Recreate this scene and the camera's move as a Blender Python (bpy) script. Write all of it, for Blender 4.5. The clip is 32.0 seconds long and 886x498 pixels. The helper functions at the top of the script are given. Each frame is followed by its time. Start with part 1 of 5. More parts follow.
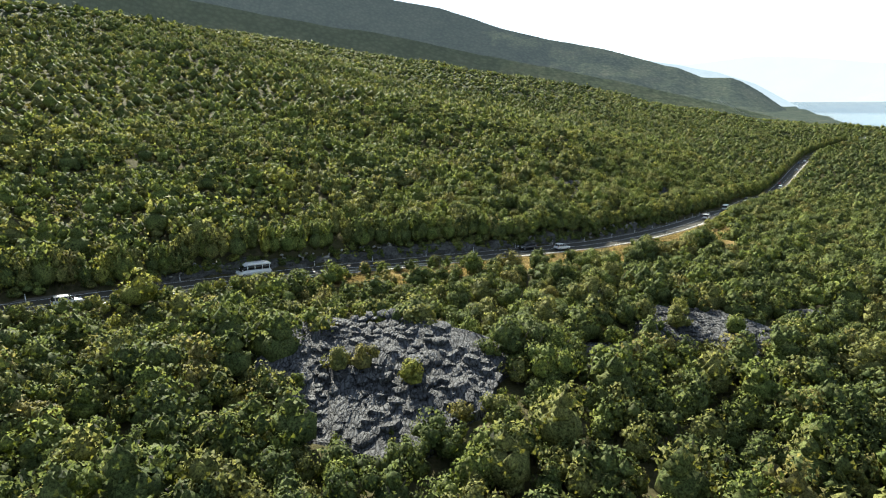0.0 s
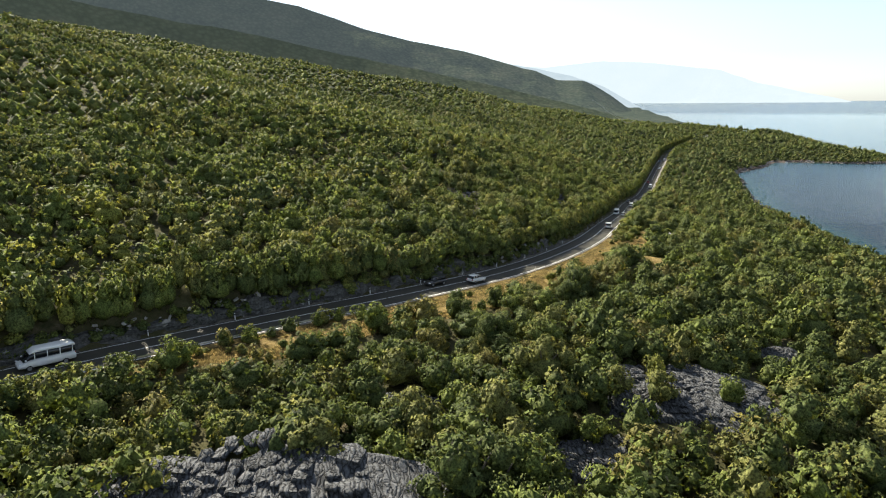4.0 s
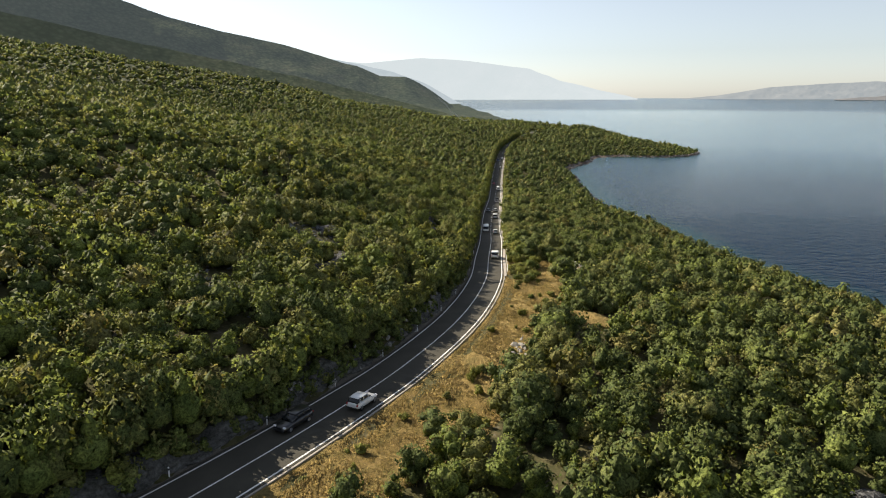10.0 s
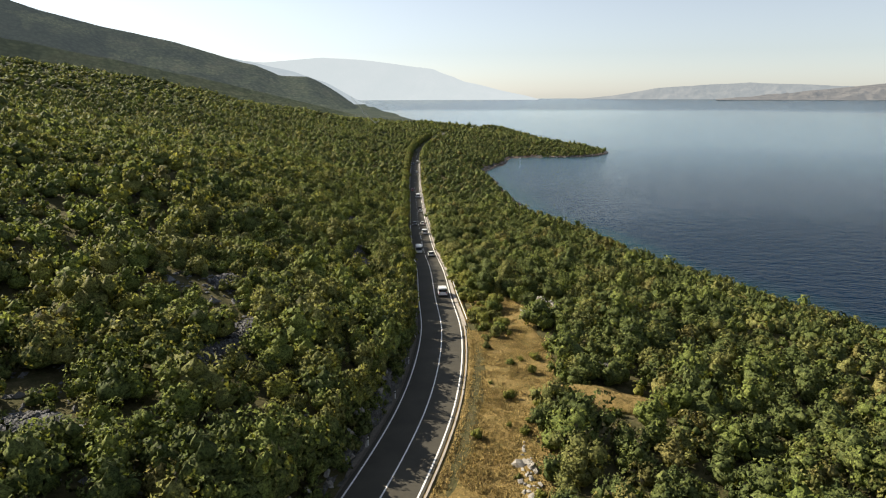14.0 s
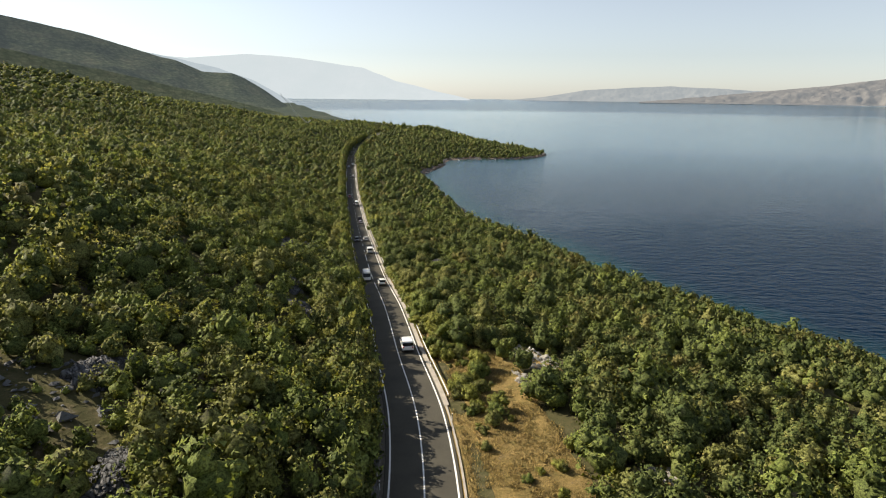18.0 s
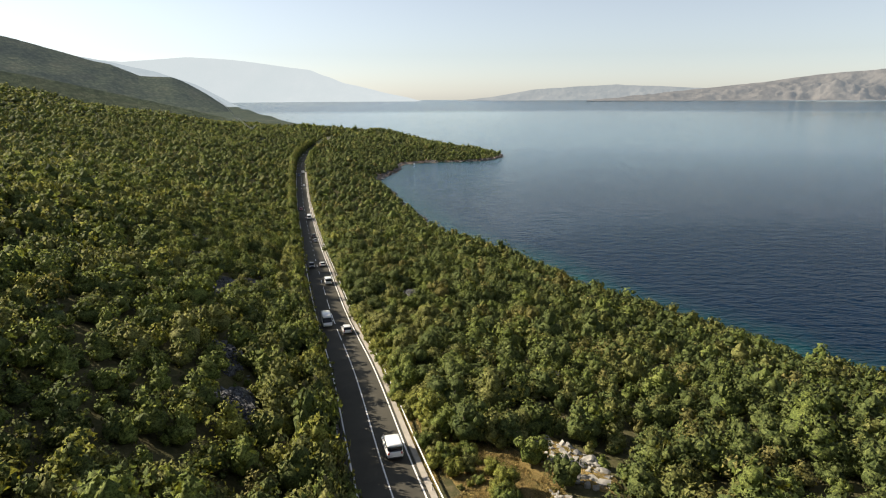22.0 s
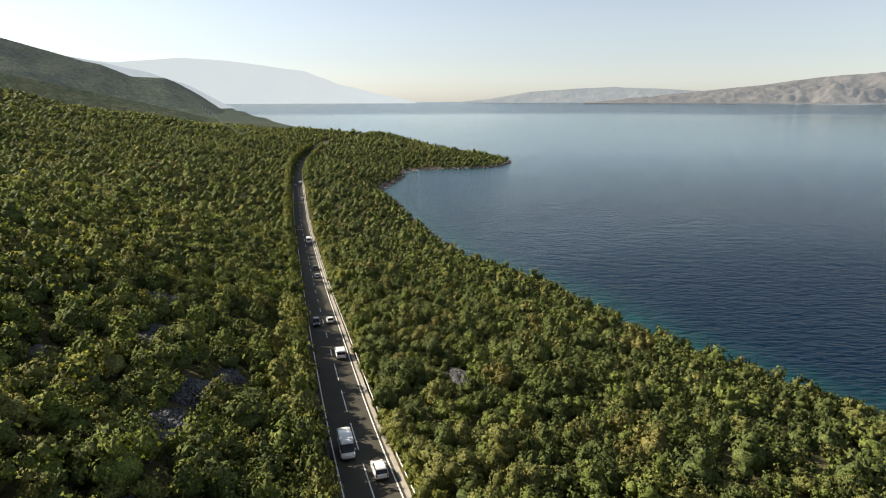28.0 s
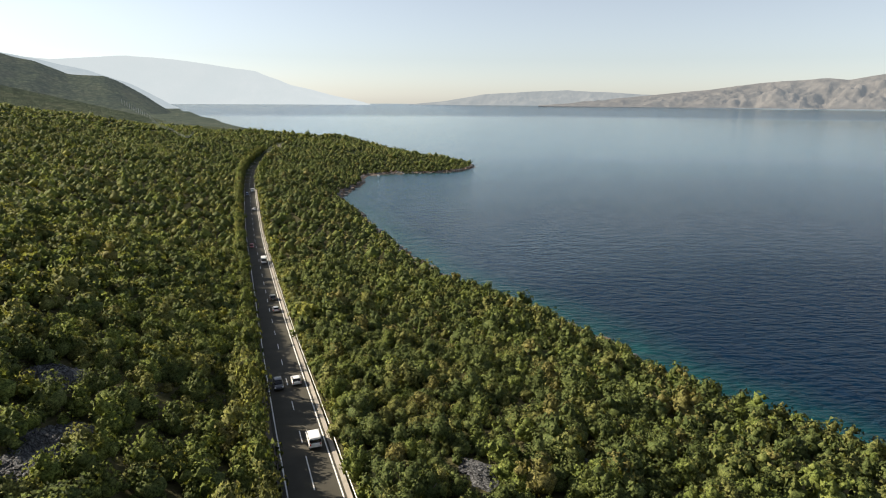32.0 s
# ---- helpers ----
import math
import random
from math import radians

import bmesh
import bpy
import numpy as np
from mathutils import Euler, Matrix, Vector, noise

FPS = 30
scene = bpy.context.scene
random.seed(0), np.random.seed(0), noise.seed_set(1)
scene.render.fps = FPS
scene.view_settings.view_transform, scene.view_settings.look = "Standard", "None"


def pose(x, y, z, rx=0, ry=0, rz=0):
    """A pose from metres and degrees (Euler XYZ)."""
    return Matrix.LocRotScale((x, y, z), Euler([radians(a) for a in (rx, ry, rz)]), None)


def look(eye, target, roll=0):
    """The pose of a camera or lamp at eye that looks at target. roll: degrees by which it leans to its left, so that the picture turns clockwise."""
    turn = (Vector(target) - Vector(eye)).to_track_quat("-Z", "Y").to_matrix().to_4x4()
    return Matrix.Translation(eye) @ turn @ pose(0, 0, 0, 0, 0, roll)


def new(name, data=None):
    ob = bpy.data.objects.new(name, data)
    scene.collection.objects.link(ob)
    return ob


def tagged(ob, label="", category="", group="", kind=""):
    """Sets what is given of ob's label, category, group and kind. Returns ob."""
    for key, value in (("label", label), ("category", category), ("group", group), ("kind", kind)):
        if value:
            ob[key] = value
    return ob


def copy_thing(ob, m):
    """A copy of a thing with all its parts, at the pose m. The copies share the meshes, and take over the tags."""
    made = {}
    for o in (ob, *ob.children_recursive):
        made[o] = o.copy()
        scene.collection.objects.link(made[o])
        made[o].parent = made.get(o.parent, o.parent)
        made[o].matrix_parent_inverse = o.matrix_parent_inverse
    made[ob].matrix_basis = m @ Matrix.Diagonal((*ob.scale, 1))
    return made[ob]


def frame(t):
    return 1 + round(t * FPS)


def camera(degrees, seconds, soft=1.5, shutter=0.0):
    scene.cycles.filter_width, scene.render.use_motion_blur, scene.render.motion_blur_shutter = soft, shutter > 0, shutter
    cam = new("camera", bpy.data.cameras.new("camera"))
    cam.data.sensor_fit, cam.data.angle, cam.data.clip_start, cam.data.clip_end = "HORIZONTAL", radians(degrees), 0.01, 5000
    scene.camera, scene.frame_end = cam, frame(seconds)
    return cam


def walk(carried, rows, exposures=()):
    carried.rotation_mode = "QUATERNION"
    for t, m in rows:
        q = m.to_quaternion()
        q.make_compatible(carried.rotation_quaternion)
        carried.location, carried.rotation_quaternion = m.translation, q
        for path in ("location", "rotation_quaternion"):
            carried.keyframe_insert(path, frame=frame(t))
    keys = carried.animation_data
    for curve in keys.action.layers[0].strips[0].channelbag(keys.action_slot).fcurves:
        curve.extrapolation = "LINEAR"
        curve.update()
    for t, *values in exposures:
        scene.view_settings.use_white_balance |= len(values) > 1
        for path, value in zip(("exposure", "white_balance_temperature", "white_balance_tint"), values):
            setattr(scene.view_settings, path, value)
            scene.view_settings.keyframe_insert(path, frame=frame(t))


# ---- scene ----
EXPO, SKY_STRENGTH, SUN_STRENGTH = 0.75, 0.083, 6.2
# camera: a drone flying along the coast road, heading round to the right
cam = camera(71.9, 32.0, soft=1.1)
PATH = [
    (0, 2.02, 2.07, 76.26, -0.57, -13.70, -0.52),
    (0.5, 1.61, 5.79, 76.23, -1.59, -13.74, -0.57),
    (1, 1.21, 9.52, 76.19, -2.67, -13.74, -0.58),
    (1.5, 0.84, 13.26, 76.16, -4.17, -13.76, -0.60),
    (2, 0.48, 16.99, 76.10, -5.63, -13.75, -0.56),
    (2.5, 0.21, 20.74, 76.05, -7.63, -13.76, -0.53),
    (3, 0.02, 24.53, 76.00, -9.55, -13.73, -0.46),
    (3.5, -0.08, 28.33, 75.96, -11.23, -13.69, -0.46),
    (5.5, 0.33, 43.16, 76.39, -17.30, -13.79, -0.46),
    (6, 0.89, 47.22, 76.46, -18.50, -13.82, -0.46),
    (6.5, 1.50, 51.28, 76.53, -20.19, -13.82, -0.46),
    (7, 2.15, 55.32, 76.60, -22.01, -13.88, -0.41),
    (7.5, 2.86, 59.35, 76.68, -23.46, -13.95, -0.36),
    (8, 3.78, 63.44, 76.70, -24.92, -14.04, -0.26),
    (8.5, 4.79, 67.49, 76.72, -26.23, -14.11, -0.15),
    (9, 5.87, 71.51, 76.73, -27.14, -14.12, -0.07),
    (9.5, 7.01, 75.51, 76.72, -27.95, -14.14, -0.05),
    (10, 8.18, 79.49, 76.69, -29.09, -14.14, -0.10),
    (10.5, 9.34, 83.41, 76.65, -30.21, -14.12, -0.18),
    (11, 10.58, 87.30, 76.60, -31.27, -14.10, -0.24),
    (11.5, 11.90, 91.19, 76.55, -32.32, -14.08, -0.26),
    (12, 13.31, 95.05, 76.51, -33.13, -14.10, -0.25),
    (12.5, 14.78, 98.88, 76.48, -33.46, -14.10, -0.25),
    (13, 16.32, 102.68, 76.46, -34.02, -14.11, -0.24),
    (13.5, 17.92, 106.44, 76.44, -35.59, -14.12, -0.20),
    (14, 19.57, 110.14, 76.42, -37.83, -14.12, -0.14),
    (14.5, 21.25, 113.78, 76.40, -39.81, -14.12, -0.03),
    (16.5, 27.97, 126.90, 76.01, -41.85, -14.21, 0.55),
    (17, 29.82, 130.03, 75.97, -42.88, -14.18, 0.59),
    (17.5, 31.70, 133.14, 75.95, -43.76, -14.14, 0.62),
    (18, 33.63, 136.24, 75.93, -44.30, -14.11, 0.63),
    (18.5, 35.60, 139.32, 75.93, -44.95, -14.07, 0.55),
    (19, 37.63, 142.38, 75.94, -45.42, -14.02, 0.40),
    (19.5, 39.71, 145.42, 75.94, -45.74, -14.01, 0.21),
    (20, 41.84, 148.43, 75.92, -46.65, -14.00, 0.04),
    (20.5, 44.00, 151.43, 75.90, -47.96, -13.98, -0.09),
    (21, 46.21, 154.42, 75.86, -48.55, -13.99, -0.19),
    (21.5, 48.46, 157.43, 75.83, -48.68, -13.99, -0.25),
    (22, 50.74, 160.45, 75.79, -48.74, -14.00, -0.28),
    (22.5, 53.03, 163.51, 75.77, -48.83, -14.01, -0.31),
    (23, 55.34, 166.61, 75.77, -48.83, -14.00, -0.35),
    (23.5, 57.63, 169.75, 75.78, -48.84, -14.02, -0.34),
    (24, 59.90, 172.92, 75.80, -48.81, -14.01, -0.28),
    (24.5, 62.15, 176.12, 75.84, -48.80, -14.02, -0.25),
    (25, 64.37, 179.35, 75.90, -48.79, -14.02, -0.20),
    (25.5, 66.57, 182.60, 75.98, -48.83, -13.99, -0.15),
    (27.5, 74.99, 196.03, 76.58, -49.02, -13.89, -0.14),
    (28, 77.26, 199.37, 76.62, -49.24, -13.84, -0.09),
    (28.5, 79.54, 202.70, 76.63, -49.35, -13.79, -0.02),
    (29, 81.83, 206.03, 76.62, -49.41, -13.75, 0.06),
    (29.5, 84.11, 209.36, 76.58, -49.47, -13.73, 0.11),
    (30, 86.37, 212.65, 76.52, -49.51, -13.72, 0.14),
    (30.5, 88.65, 215.90, 76.44, -49.61, -13.69, 0.17),
    (31, 90.93, 219.10, 76.36, -50.10, -13.65, 0.24),
    (31.5, 93.23, 222.26, 76.27, -51.77, -13.62, 0.34),
    (32, 95.54, 225.40, 76.18, -53.60, -13.65, 0.41),
]


def aim(x, y, z, yaw, pitch, roll):
    return pose(x, y, z, 90 + pitch, 0, yaw) @ pose(0, 0, 0, 0, 0, roll)


walk(cam, [(t, aim(*p)) for t, *p in PATH], [(0.0, EXPO + 0.6, 5900, 3), (3.0, EXPO + 0.43, 6050, 5), (6.0, EXPO + 0.2, 6300, 9), (12.0, EXPO, 6450, 10), (32.0, EXPO, 6450, 10)])

# ---- light ----
SUN_AZ, SUN_EL = -22.0, 33.0          # degrees, from +Y towards +X
world = bpy.data.worlds.new("sky")
scene.world = world
world.use_nodes = True
wn = world.node_tree
sky = wn.nodes.new("ShaderNodeTexSky")
sky.sky_type = "NISHITA"
sky.sun_disc = False
sky.sun_elevation = radians(SUN_EL)
sky.sun_rotation = radians(SUN_AZ)
sky.altitude = 500
sky.air_density, sky.dust_density, sky.ozone_density = 1.0, 0.6, 2.2
pale = wn.nodes.new("ShaderNodeHueSaturation")
pale.inputs["Saturation"].default_value = 0.5
wn.links.new(sky.outputs[0], pale.inputs["Color"])
wn.links.new(pale.outputs[0], wn.nodes["Background"].inputs[0])
wn.nodes["Background"].inputs[1].default_value = SKY_STRENGTH
sun = new("sun", bpy.data.lights.new("sun", "SUN"))
sun.data.energy, sun.data.angle, sun.data.color = SUN_STRENGTH, radians(0.6), (1.0, 0.88, 0.7)
sv = Vector((math.sin(radians(SUN_AZ)) * math.cos(radians(SUN_EL)), math.cos(radians(SUN_AZ)) * math.cos(radians(SUN_EL)), math.sin(radians(SUN_EL))))
sun.matrix_world = look(sv * 500 + Vector((0, 0, 300)), Vector((0, 0, 300)))


# ---- materials ----
def mat(name, rough=0.8, metal=0.0):
    m = bpy.data.materials.new(name)
    m.use_nodes = True
    b = m.node_tree.nodes["Principled BSDF"]
    b.inputs["Roughness"].default_value, b.inputs["Metallic"].default_value = rough, metal
    if rough > 0.9:
        b.inputs["Specular IOR Level"].default_value = 0.05
    return m, m.node_tree, b


def noise_node(nt, scale, detail=4.0, rough=0.6, coord="Object", stretch=None):
    tc, tx = nt.nodes.new("ShaderNodeTexCoord"), nt.nodes.new("ShaderNodeTexNoise")
    if coord == "World":
        tc = nt.nodes.new("ShaderNodeNewGeometry")
        out = tc.outputs["Position"]
    else:
        out = tc.outputs[coord]
    if stretch:
        mp = nt.nodes.new("ShaderNodeMapping")
        mp.inputs["Scale"].default_value = stretch
        nt.links.new(out, mp.inputs[0])
        out = mp.outputs[0]
    nt.links.new(out, tx.inputs["Vector"])
    tx.inputs["Scale"].default_value, tx.inputs["Detail"].default_value, tx.inputs["Roughness"].default_value = scale, detail, rough
    return tx


def ramp(nt, src, stops):
    r = nt.nodes.new("ShaderNodeValToRGB")
    el = r.color_ramp.elements
    while len(el) < len(stops):
        el.new(0.5)
    for e, (p, c) in zip(el, stops):
        e.position, e.color = p, (*c, 1)
    nt.links.new(src, r.inputs[0])
    return r.outputs[0]


def mix(nt, fac, a, b, mode="MIX"):
    n = nt.nodes.new("ShaderNodeMix")
    n.data_type, n.blend_type = "RGBA", mode
    for sock, v in ((n.inputs[0], fac), (n.inputs[6], a), (n.inputs[7], b)):
        if isinstance(v, (int, float)):
            sock.default_value = v
        elif isinstance(v, tuple):
            sock.default_value = (*v, 1)
        else:
            nt.links.new(v, sock)
    return n.outputs[2]


def bump(nt, bsdf, height, strength=0.5, dist=0.1):
    n = nt.nodes.new("ShaderNodeBump")
    n.inputs["Strength"].default_value, n.inputs["Distance"].default_value = strength, dist
    nt.links.new(height, n.inputs["Height"])
    nt.links.new(n.outputs[0], bsdf.inputs["Normal"])


def leaf_mat(name, dark, mid, light, glow=0.3, flutter=1.25):
    """Thin leaves: diffuse and translucent, hue varying from leaf to leaf and over the wood."""
    m, nt, b = mat(name, 0.75)
    geo = nt.nodes.new("ShaderNodeNewGeometry")
    leaf = ramp(nt, geo.outputs["Random Per Island"], [(0.0, dark), (0.5, mid), (1.0, light)])
    tx = noise_node(nt, 0.35, 3, coord="World")
    col = mix(nt, 0.5, leaf, ramp(nt, tx.outputs[0], [(0.3, dark), (0.5, mid), (0.72, light)]))
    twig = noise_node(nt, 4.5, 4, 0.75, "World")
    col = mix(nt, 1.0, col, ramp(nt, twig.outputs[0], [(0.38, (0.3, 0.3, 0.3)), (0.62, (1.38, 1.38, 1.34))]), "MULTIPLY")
    nt.links.new(col, b.inputs["Base Color"])
    b.inputs["Specular IOR Level"].default_value = 0.12
    tr = nt.nodes.new("ShaderNodeBsdfTranslucent")
    tcol = mix(nt, 1.0, col, (1.25, 1.15, 0.45), "MULTIPLY")
    nt.links.new(tcol, tr.inputs[0])
    mx = nt.nodes.new("ShaderNodeMixShader")
    mx.inputs[0].default_value = glow
    out = nt.nodes["Material Output"]
    nt.links.new(b.outputs[0], mx.inputs[1])
    nt.links.new(tr.outputs[0], mx.inputs[2])
    nt.links.new(mx.outputs[0], out.inputs[0])
    at = nt.nodes.new("ShaderNodeAttribute")
    at.attribute_name = "crown_normal"
    vt = nt.nodes.new("ShaderNodeVectorTransform")
    vt.vector_type, vt.convert_from, vt.convert_to = "NORMAL", "OBJECT", "WORLD"
    nt.links.new(at.outputs["Vector"], vt.inputs[0])
    # leaflets turn every way about the crown's own surface
    flut = nt.nodes.new("ShaderNodeVectorMath")
    flut.operation = "MULTIPLY_ADD"
    flut.inputs[1].default_value, flut.inputs[2].default_value = (flutter,) * 3, (-0.5 * flutter,) * 3
    nt.links.new(twig.outputs["Color"], flut.inputs[0])
    tilt = nt.nodes.new("ShaderNodeVectorMath")
    tilt.operation = "ADD"
    nt.links.new(vt.outputs[0], tilt.inputs[0])
    nt.links.new(flut.outputs[0], tilt.inputs[1])
    unit_ = nt.nodes.new("ShaderNodeVectorMath")
    unit_.operation = "NORMALIZE"
    nt.links.new(tilt.outputs[0], unit_.inputs[0])
    nt.links.new(unit_.outputs[0], b.inputs["Normal"])
    nt.links.new(unit_.outputs[0], tr.inputs["Normal"])
    return m


LEAVES = [
    leaf_mat("leaf_green", (0.074, 0.104, 0.027), (0.155, 0.193, 0.049), (0.268, 0.297, 0.085)),
    leaf_mat("leaf_olive", (0.088, 0.104, 0.033), (0.182, 0.194, 0.060), (0.290, 0.280, 0.100)),
    leaf_mat("leaf_yellow_green", (0.108, 0.125, 0.027), (0.222, 0.237, 0.054), (0.350, 0.339, 0.085)),
    leaf_mat("leaf_dark", (0.053, 0.079, 0.028), (0.108, 0.137, 0.044), (0.182, 0.206, 0.067)),
    leaf_mat("leaf_bronze", (0.101, 0.104, 0.036), (0.197, 0.186, 0.062), (0.303, 0.267, 0.097)),
    # darker leaf for crown cores: the shade inside a crown put into the colour
    leaf_mat("inner_leaf_shade", (0.053, 0.073, 0.024), (0.101, 0.125, 0.036), (0.160, 0.180, 0.056), 0.2),
]
m, nt, b = mat("bark", 0.9)
nt.links.new(ramp(nt, noise_node(nt, 6, stretch=(1, 1, 0.2)).outputs[0], [(0.3, (0.07, 0.055, 0.04)), (0.7, (0.2, 0.17, 0.13))]), b.inputs["Base Color"])
BARK = m

# ground under the scrub: litter, dry grass and pale stones; far off it carries the colour of the wood
m, nt, b = mat("hillside_ground", 0.95)
big = noise_node(nt, 0.06, 6, 0.65, "World")
mid_ = noise_node(nt, 0.9, 6, 0.7, "World")
fine = noise_node(nt, 4.0, 4, 0.7, "World")
soil = ramp(nt, mid_.outputs[0], [(0.3, (0.035, 0.042, 0.016)), (0.5, (0.075, 0.07, 0.035)), (0.62, (0.12, 0.1, 0.055)), (0.75, (0.2, 0.195, 0.185))])
grass_ = ramp(nt, fine.outputs[0], [(0.3, (0.04, 0.048, 0.018)), (0.7, (0.105, 0.088, 0.044))])
nt.links.new(mix(nt, ramp(nt, big.outputs[0], [(0.42, (0, 0, 0)), (0.6, (1, 1, 1))]), soil, grass_), b.inputs["Base Color"])
bump(nt, b, mid_.outputs[0], 0.6, 0.5)
GROUND = m

m, nt, b = mat("far_woodland", 0.95)
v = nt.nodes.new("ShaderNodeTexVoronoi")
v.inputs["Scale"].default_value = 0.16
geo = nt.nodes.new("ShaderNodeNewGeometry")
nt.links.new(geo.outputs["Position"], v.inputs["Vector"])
# crown tufts, the colour darkening from the middle of each to its edge
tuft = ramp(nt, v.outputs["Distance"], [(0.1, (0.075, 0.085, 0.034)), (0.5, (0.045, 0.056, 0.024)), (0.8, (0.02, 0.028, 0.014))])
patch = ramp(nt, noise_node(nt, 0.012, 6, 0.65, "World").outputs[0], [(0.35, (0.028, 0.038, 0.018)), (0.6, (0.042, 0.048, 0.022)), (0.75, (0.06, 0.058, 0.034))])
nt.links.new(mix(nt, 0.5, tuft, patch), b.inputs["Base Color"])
FARWOOD = m


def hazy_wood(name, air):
    """Wooded slopes with the haze put in as an even emitted colour."""
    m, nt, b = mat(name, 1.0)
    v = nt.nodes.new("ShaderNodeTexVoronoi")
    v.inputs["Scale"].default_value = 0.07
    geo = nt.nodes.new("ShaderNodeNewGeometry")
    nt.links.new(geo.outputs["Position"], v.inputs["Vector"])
    # tree dots, darker towards their edges
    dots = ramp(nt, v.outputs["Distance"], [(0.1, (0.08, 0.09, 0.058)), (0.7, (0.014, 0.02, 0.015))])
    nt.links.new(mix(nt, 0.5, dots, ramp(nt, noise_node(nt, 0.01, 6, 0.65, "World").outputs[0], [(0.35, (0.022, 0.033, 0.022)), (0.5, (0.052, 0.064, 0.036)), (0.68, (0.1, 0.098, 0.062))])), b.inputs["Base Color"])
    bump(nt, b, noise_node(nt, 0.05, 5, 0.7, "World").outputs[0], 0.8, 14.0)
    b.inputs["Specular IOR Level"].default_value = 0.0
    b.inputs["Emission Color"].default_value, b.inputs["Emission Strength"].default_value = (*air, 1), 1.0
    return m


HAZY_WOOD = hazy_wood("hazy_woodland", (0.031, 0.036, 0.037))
SPUR_WOOD = hazy_wood("hazy_spur_woodland", (0.02, 0.023, 0.018))

m, nt, b = mat("limestone", 0.9)
nA, nB = noise_node(nt, 0.7, 6, 0.7, "World"), noise_node(nt, 5.0, 5, 0.7, "World")
oi = nt.nodes.new("ShaderNodeObjectInfo")
c1 = ramp(nt, nA.outputs[0], [(0.3, (0.058, 0.061, 0.066)), (0.5, (0.105, 0.108, 0.112)), (0.7, (0.17, 0.17, 0.168))])
c2 = mix(nt, 0.35, c1, ramp(nt, nB.outputs[0], [(0.35, (0.045, 0.045, 0.047)), (0.65, (0.22, 0.22, 0.215))]))
c3 = mix(nt, 0.3, c2, ramp(nt, oi.outputs["Random"], [(0.0, (0.07, 0.073, 0.079)), (1.0, (0.165, 0.163, 0.158))]))
nt.links.new(c3, b.inputs["Base Color"])
bump(nt, b, nB.outputs[0], 0.7, 0.15)
ROCK = m

m, nt, b = mat("cut_rock", 0.95)
cA, cB = noise_node(nt, 0.8, 6, 0.7, "World"), noise_node(nt, 3.5, 5, 0.75, "World")
nt.links.new(mix(nt, 0.5, ramp(nt, cA.outputs[0], [(0.35, (0.03, 0.034, 0.022)), (0.5, (0.11, 0.107, 0.096)), (0.68, (0.25, 0.243, 0.23))]), ramp(nt, cB.outputs[0], [(0.35, (0.025, 0.026, 0.022)), (0.65, (0.22, 0.214, 0.2))])), b.inputs["Base Color"])
bump(nt, b, cB.outputs[0], 1.0, 0.4)
CUT_ROCK = m

m, nt, b = mat("karst_pavement", 0.9)
kv = nt.nodes.new("ShaderNodeTexVoronoi")
kv.feature = "DISTANCE_TO_EDGE"
kv.inputs["Scale"].default_value = 1.7
mp = nt.nodes.new("ShaderNodeMapping")
mp.inputs["Rotation"].default_value, mp.inputs["Scale"].default_value = (0, 0, 0.5), (1.5, 0.42, 0.8)
geo = nt.nodes.new("ShaderNodeNewGeometry")
warp = noise_node(nt, 0.8, 3, 0.6, "World")
wadd = nt.nodes.new("ShaderNodeMixRGB")
wadd.blend_type, wadd.inputs[0].default_value = "ADD", 1.2
nt.links.new(geo.outputs["Position"], wadd.inputs[1])
nt.links.new(warp.outputs["Color"], wadd.inputs[2])
nt.links.new(wadd.outputs[0], mp.inputs[0])
nt.links.new(mp.outputs[0], kv.inputs["Vector"])
crack = ramp(nt, kv.outputs["Distance"], [(0.0, (0.03, 0.03, 0.025)), (0.06, (0.6, 0.6, 0.6)), (0.3, (1, 1, 1))])
kn = noise_node(nt, 2.5, 6, 0.75, "World")
nt.links.new(mix(nt, 1.0, ramp(nt, kn.outputs[0], [(0.3, (0.062, 0.064, 0.068)), (0.55, (0.122, 0.125, 0.13)), (0.75, (0.2, 0.2, 0.202))]), crack, "MULTIPLY"), b.inputs["Base Color"])
bump(nt, b, mix(nt, 0.35, crack, kn.outputs[0]), 1.0, 0.5)
KARST = m

m, nt, b = mat("reddish_rock", 0.9)
nt.links.new(ramp(nt, noise_node(nt, 0.25, 6, 0.7, "World").outputs[0], [(0.3, (0.06, 0.05, 0.04)), (0.55, (0.14, 0.1, 0.075)), (0.75, (0.22, 0.185, 0.15))]), b.inputs["Base Color"])
SHORE_ROCK = m

m, nt, b = mat("asphalt", 0.85)
a1, a2 = noise_node(nt, 0.25, 4, 0.6, "World"), noise_node(nt, 30.0, 3, 0.7, "World")
nt.links.new(mix(nt, 0.4, ramp(nt, a1.outputs[0], [(0.35, (0.046, 0.043, 0.034)), (0.65, (0.07, 0.065, 0.05))]), ramp(nt, a2.outputs[0], [(0.3, (0.035, 0.033, 0.026)), (0.7, (0.084, 0.078, 0.06))])), b.inputs["Base Color"])
bump(nt, b, a2.outputs[0], 0.3, 0.01)
b.inputs["Specular IOR Level"].default_value = 0.18
ASPHALT = m


def plain(name, col, rough=0.6, metal=0.0, vary=0.15, scale=3.0):
    m, nt, b = mat(name, rough, metal)
    tx = noise_node(nt, scale, 5, 0.65, "World")
    nt.links.new(ramp(nt, tx.outputs[0], [(0.3, tuple(c * (1 - vary) for c in col)), (0.7, tuple(min(1, c * (1 + vary)) for c in col))]), b.inputs["Base Color"])
    return m


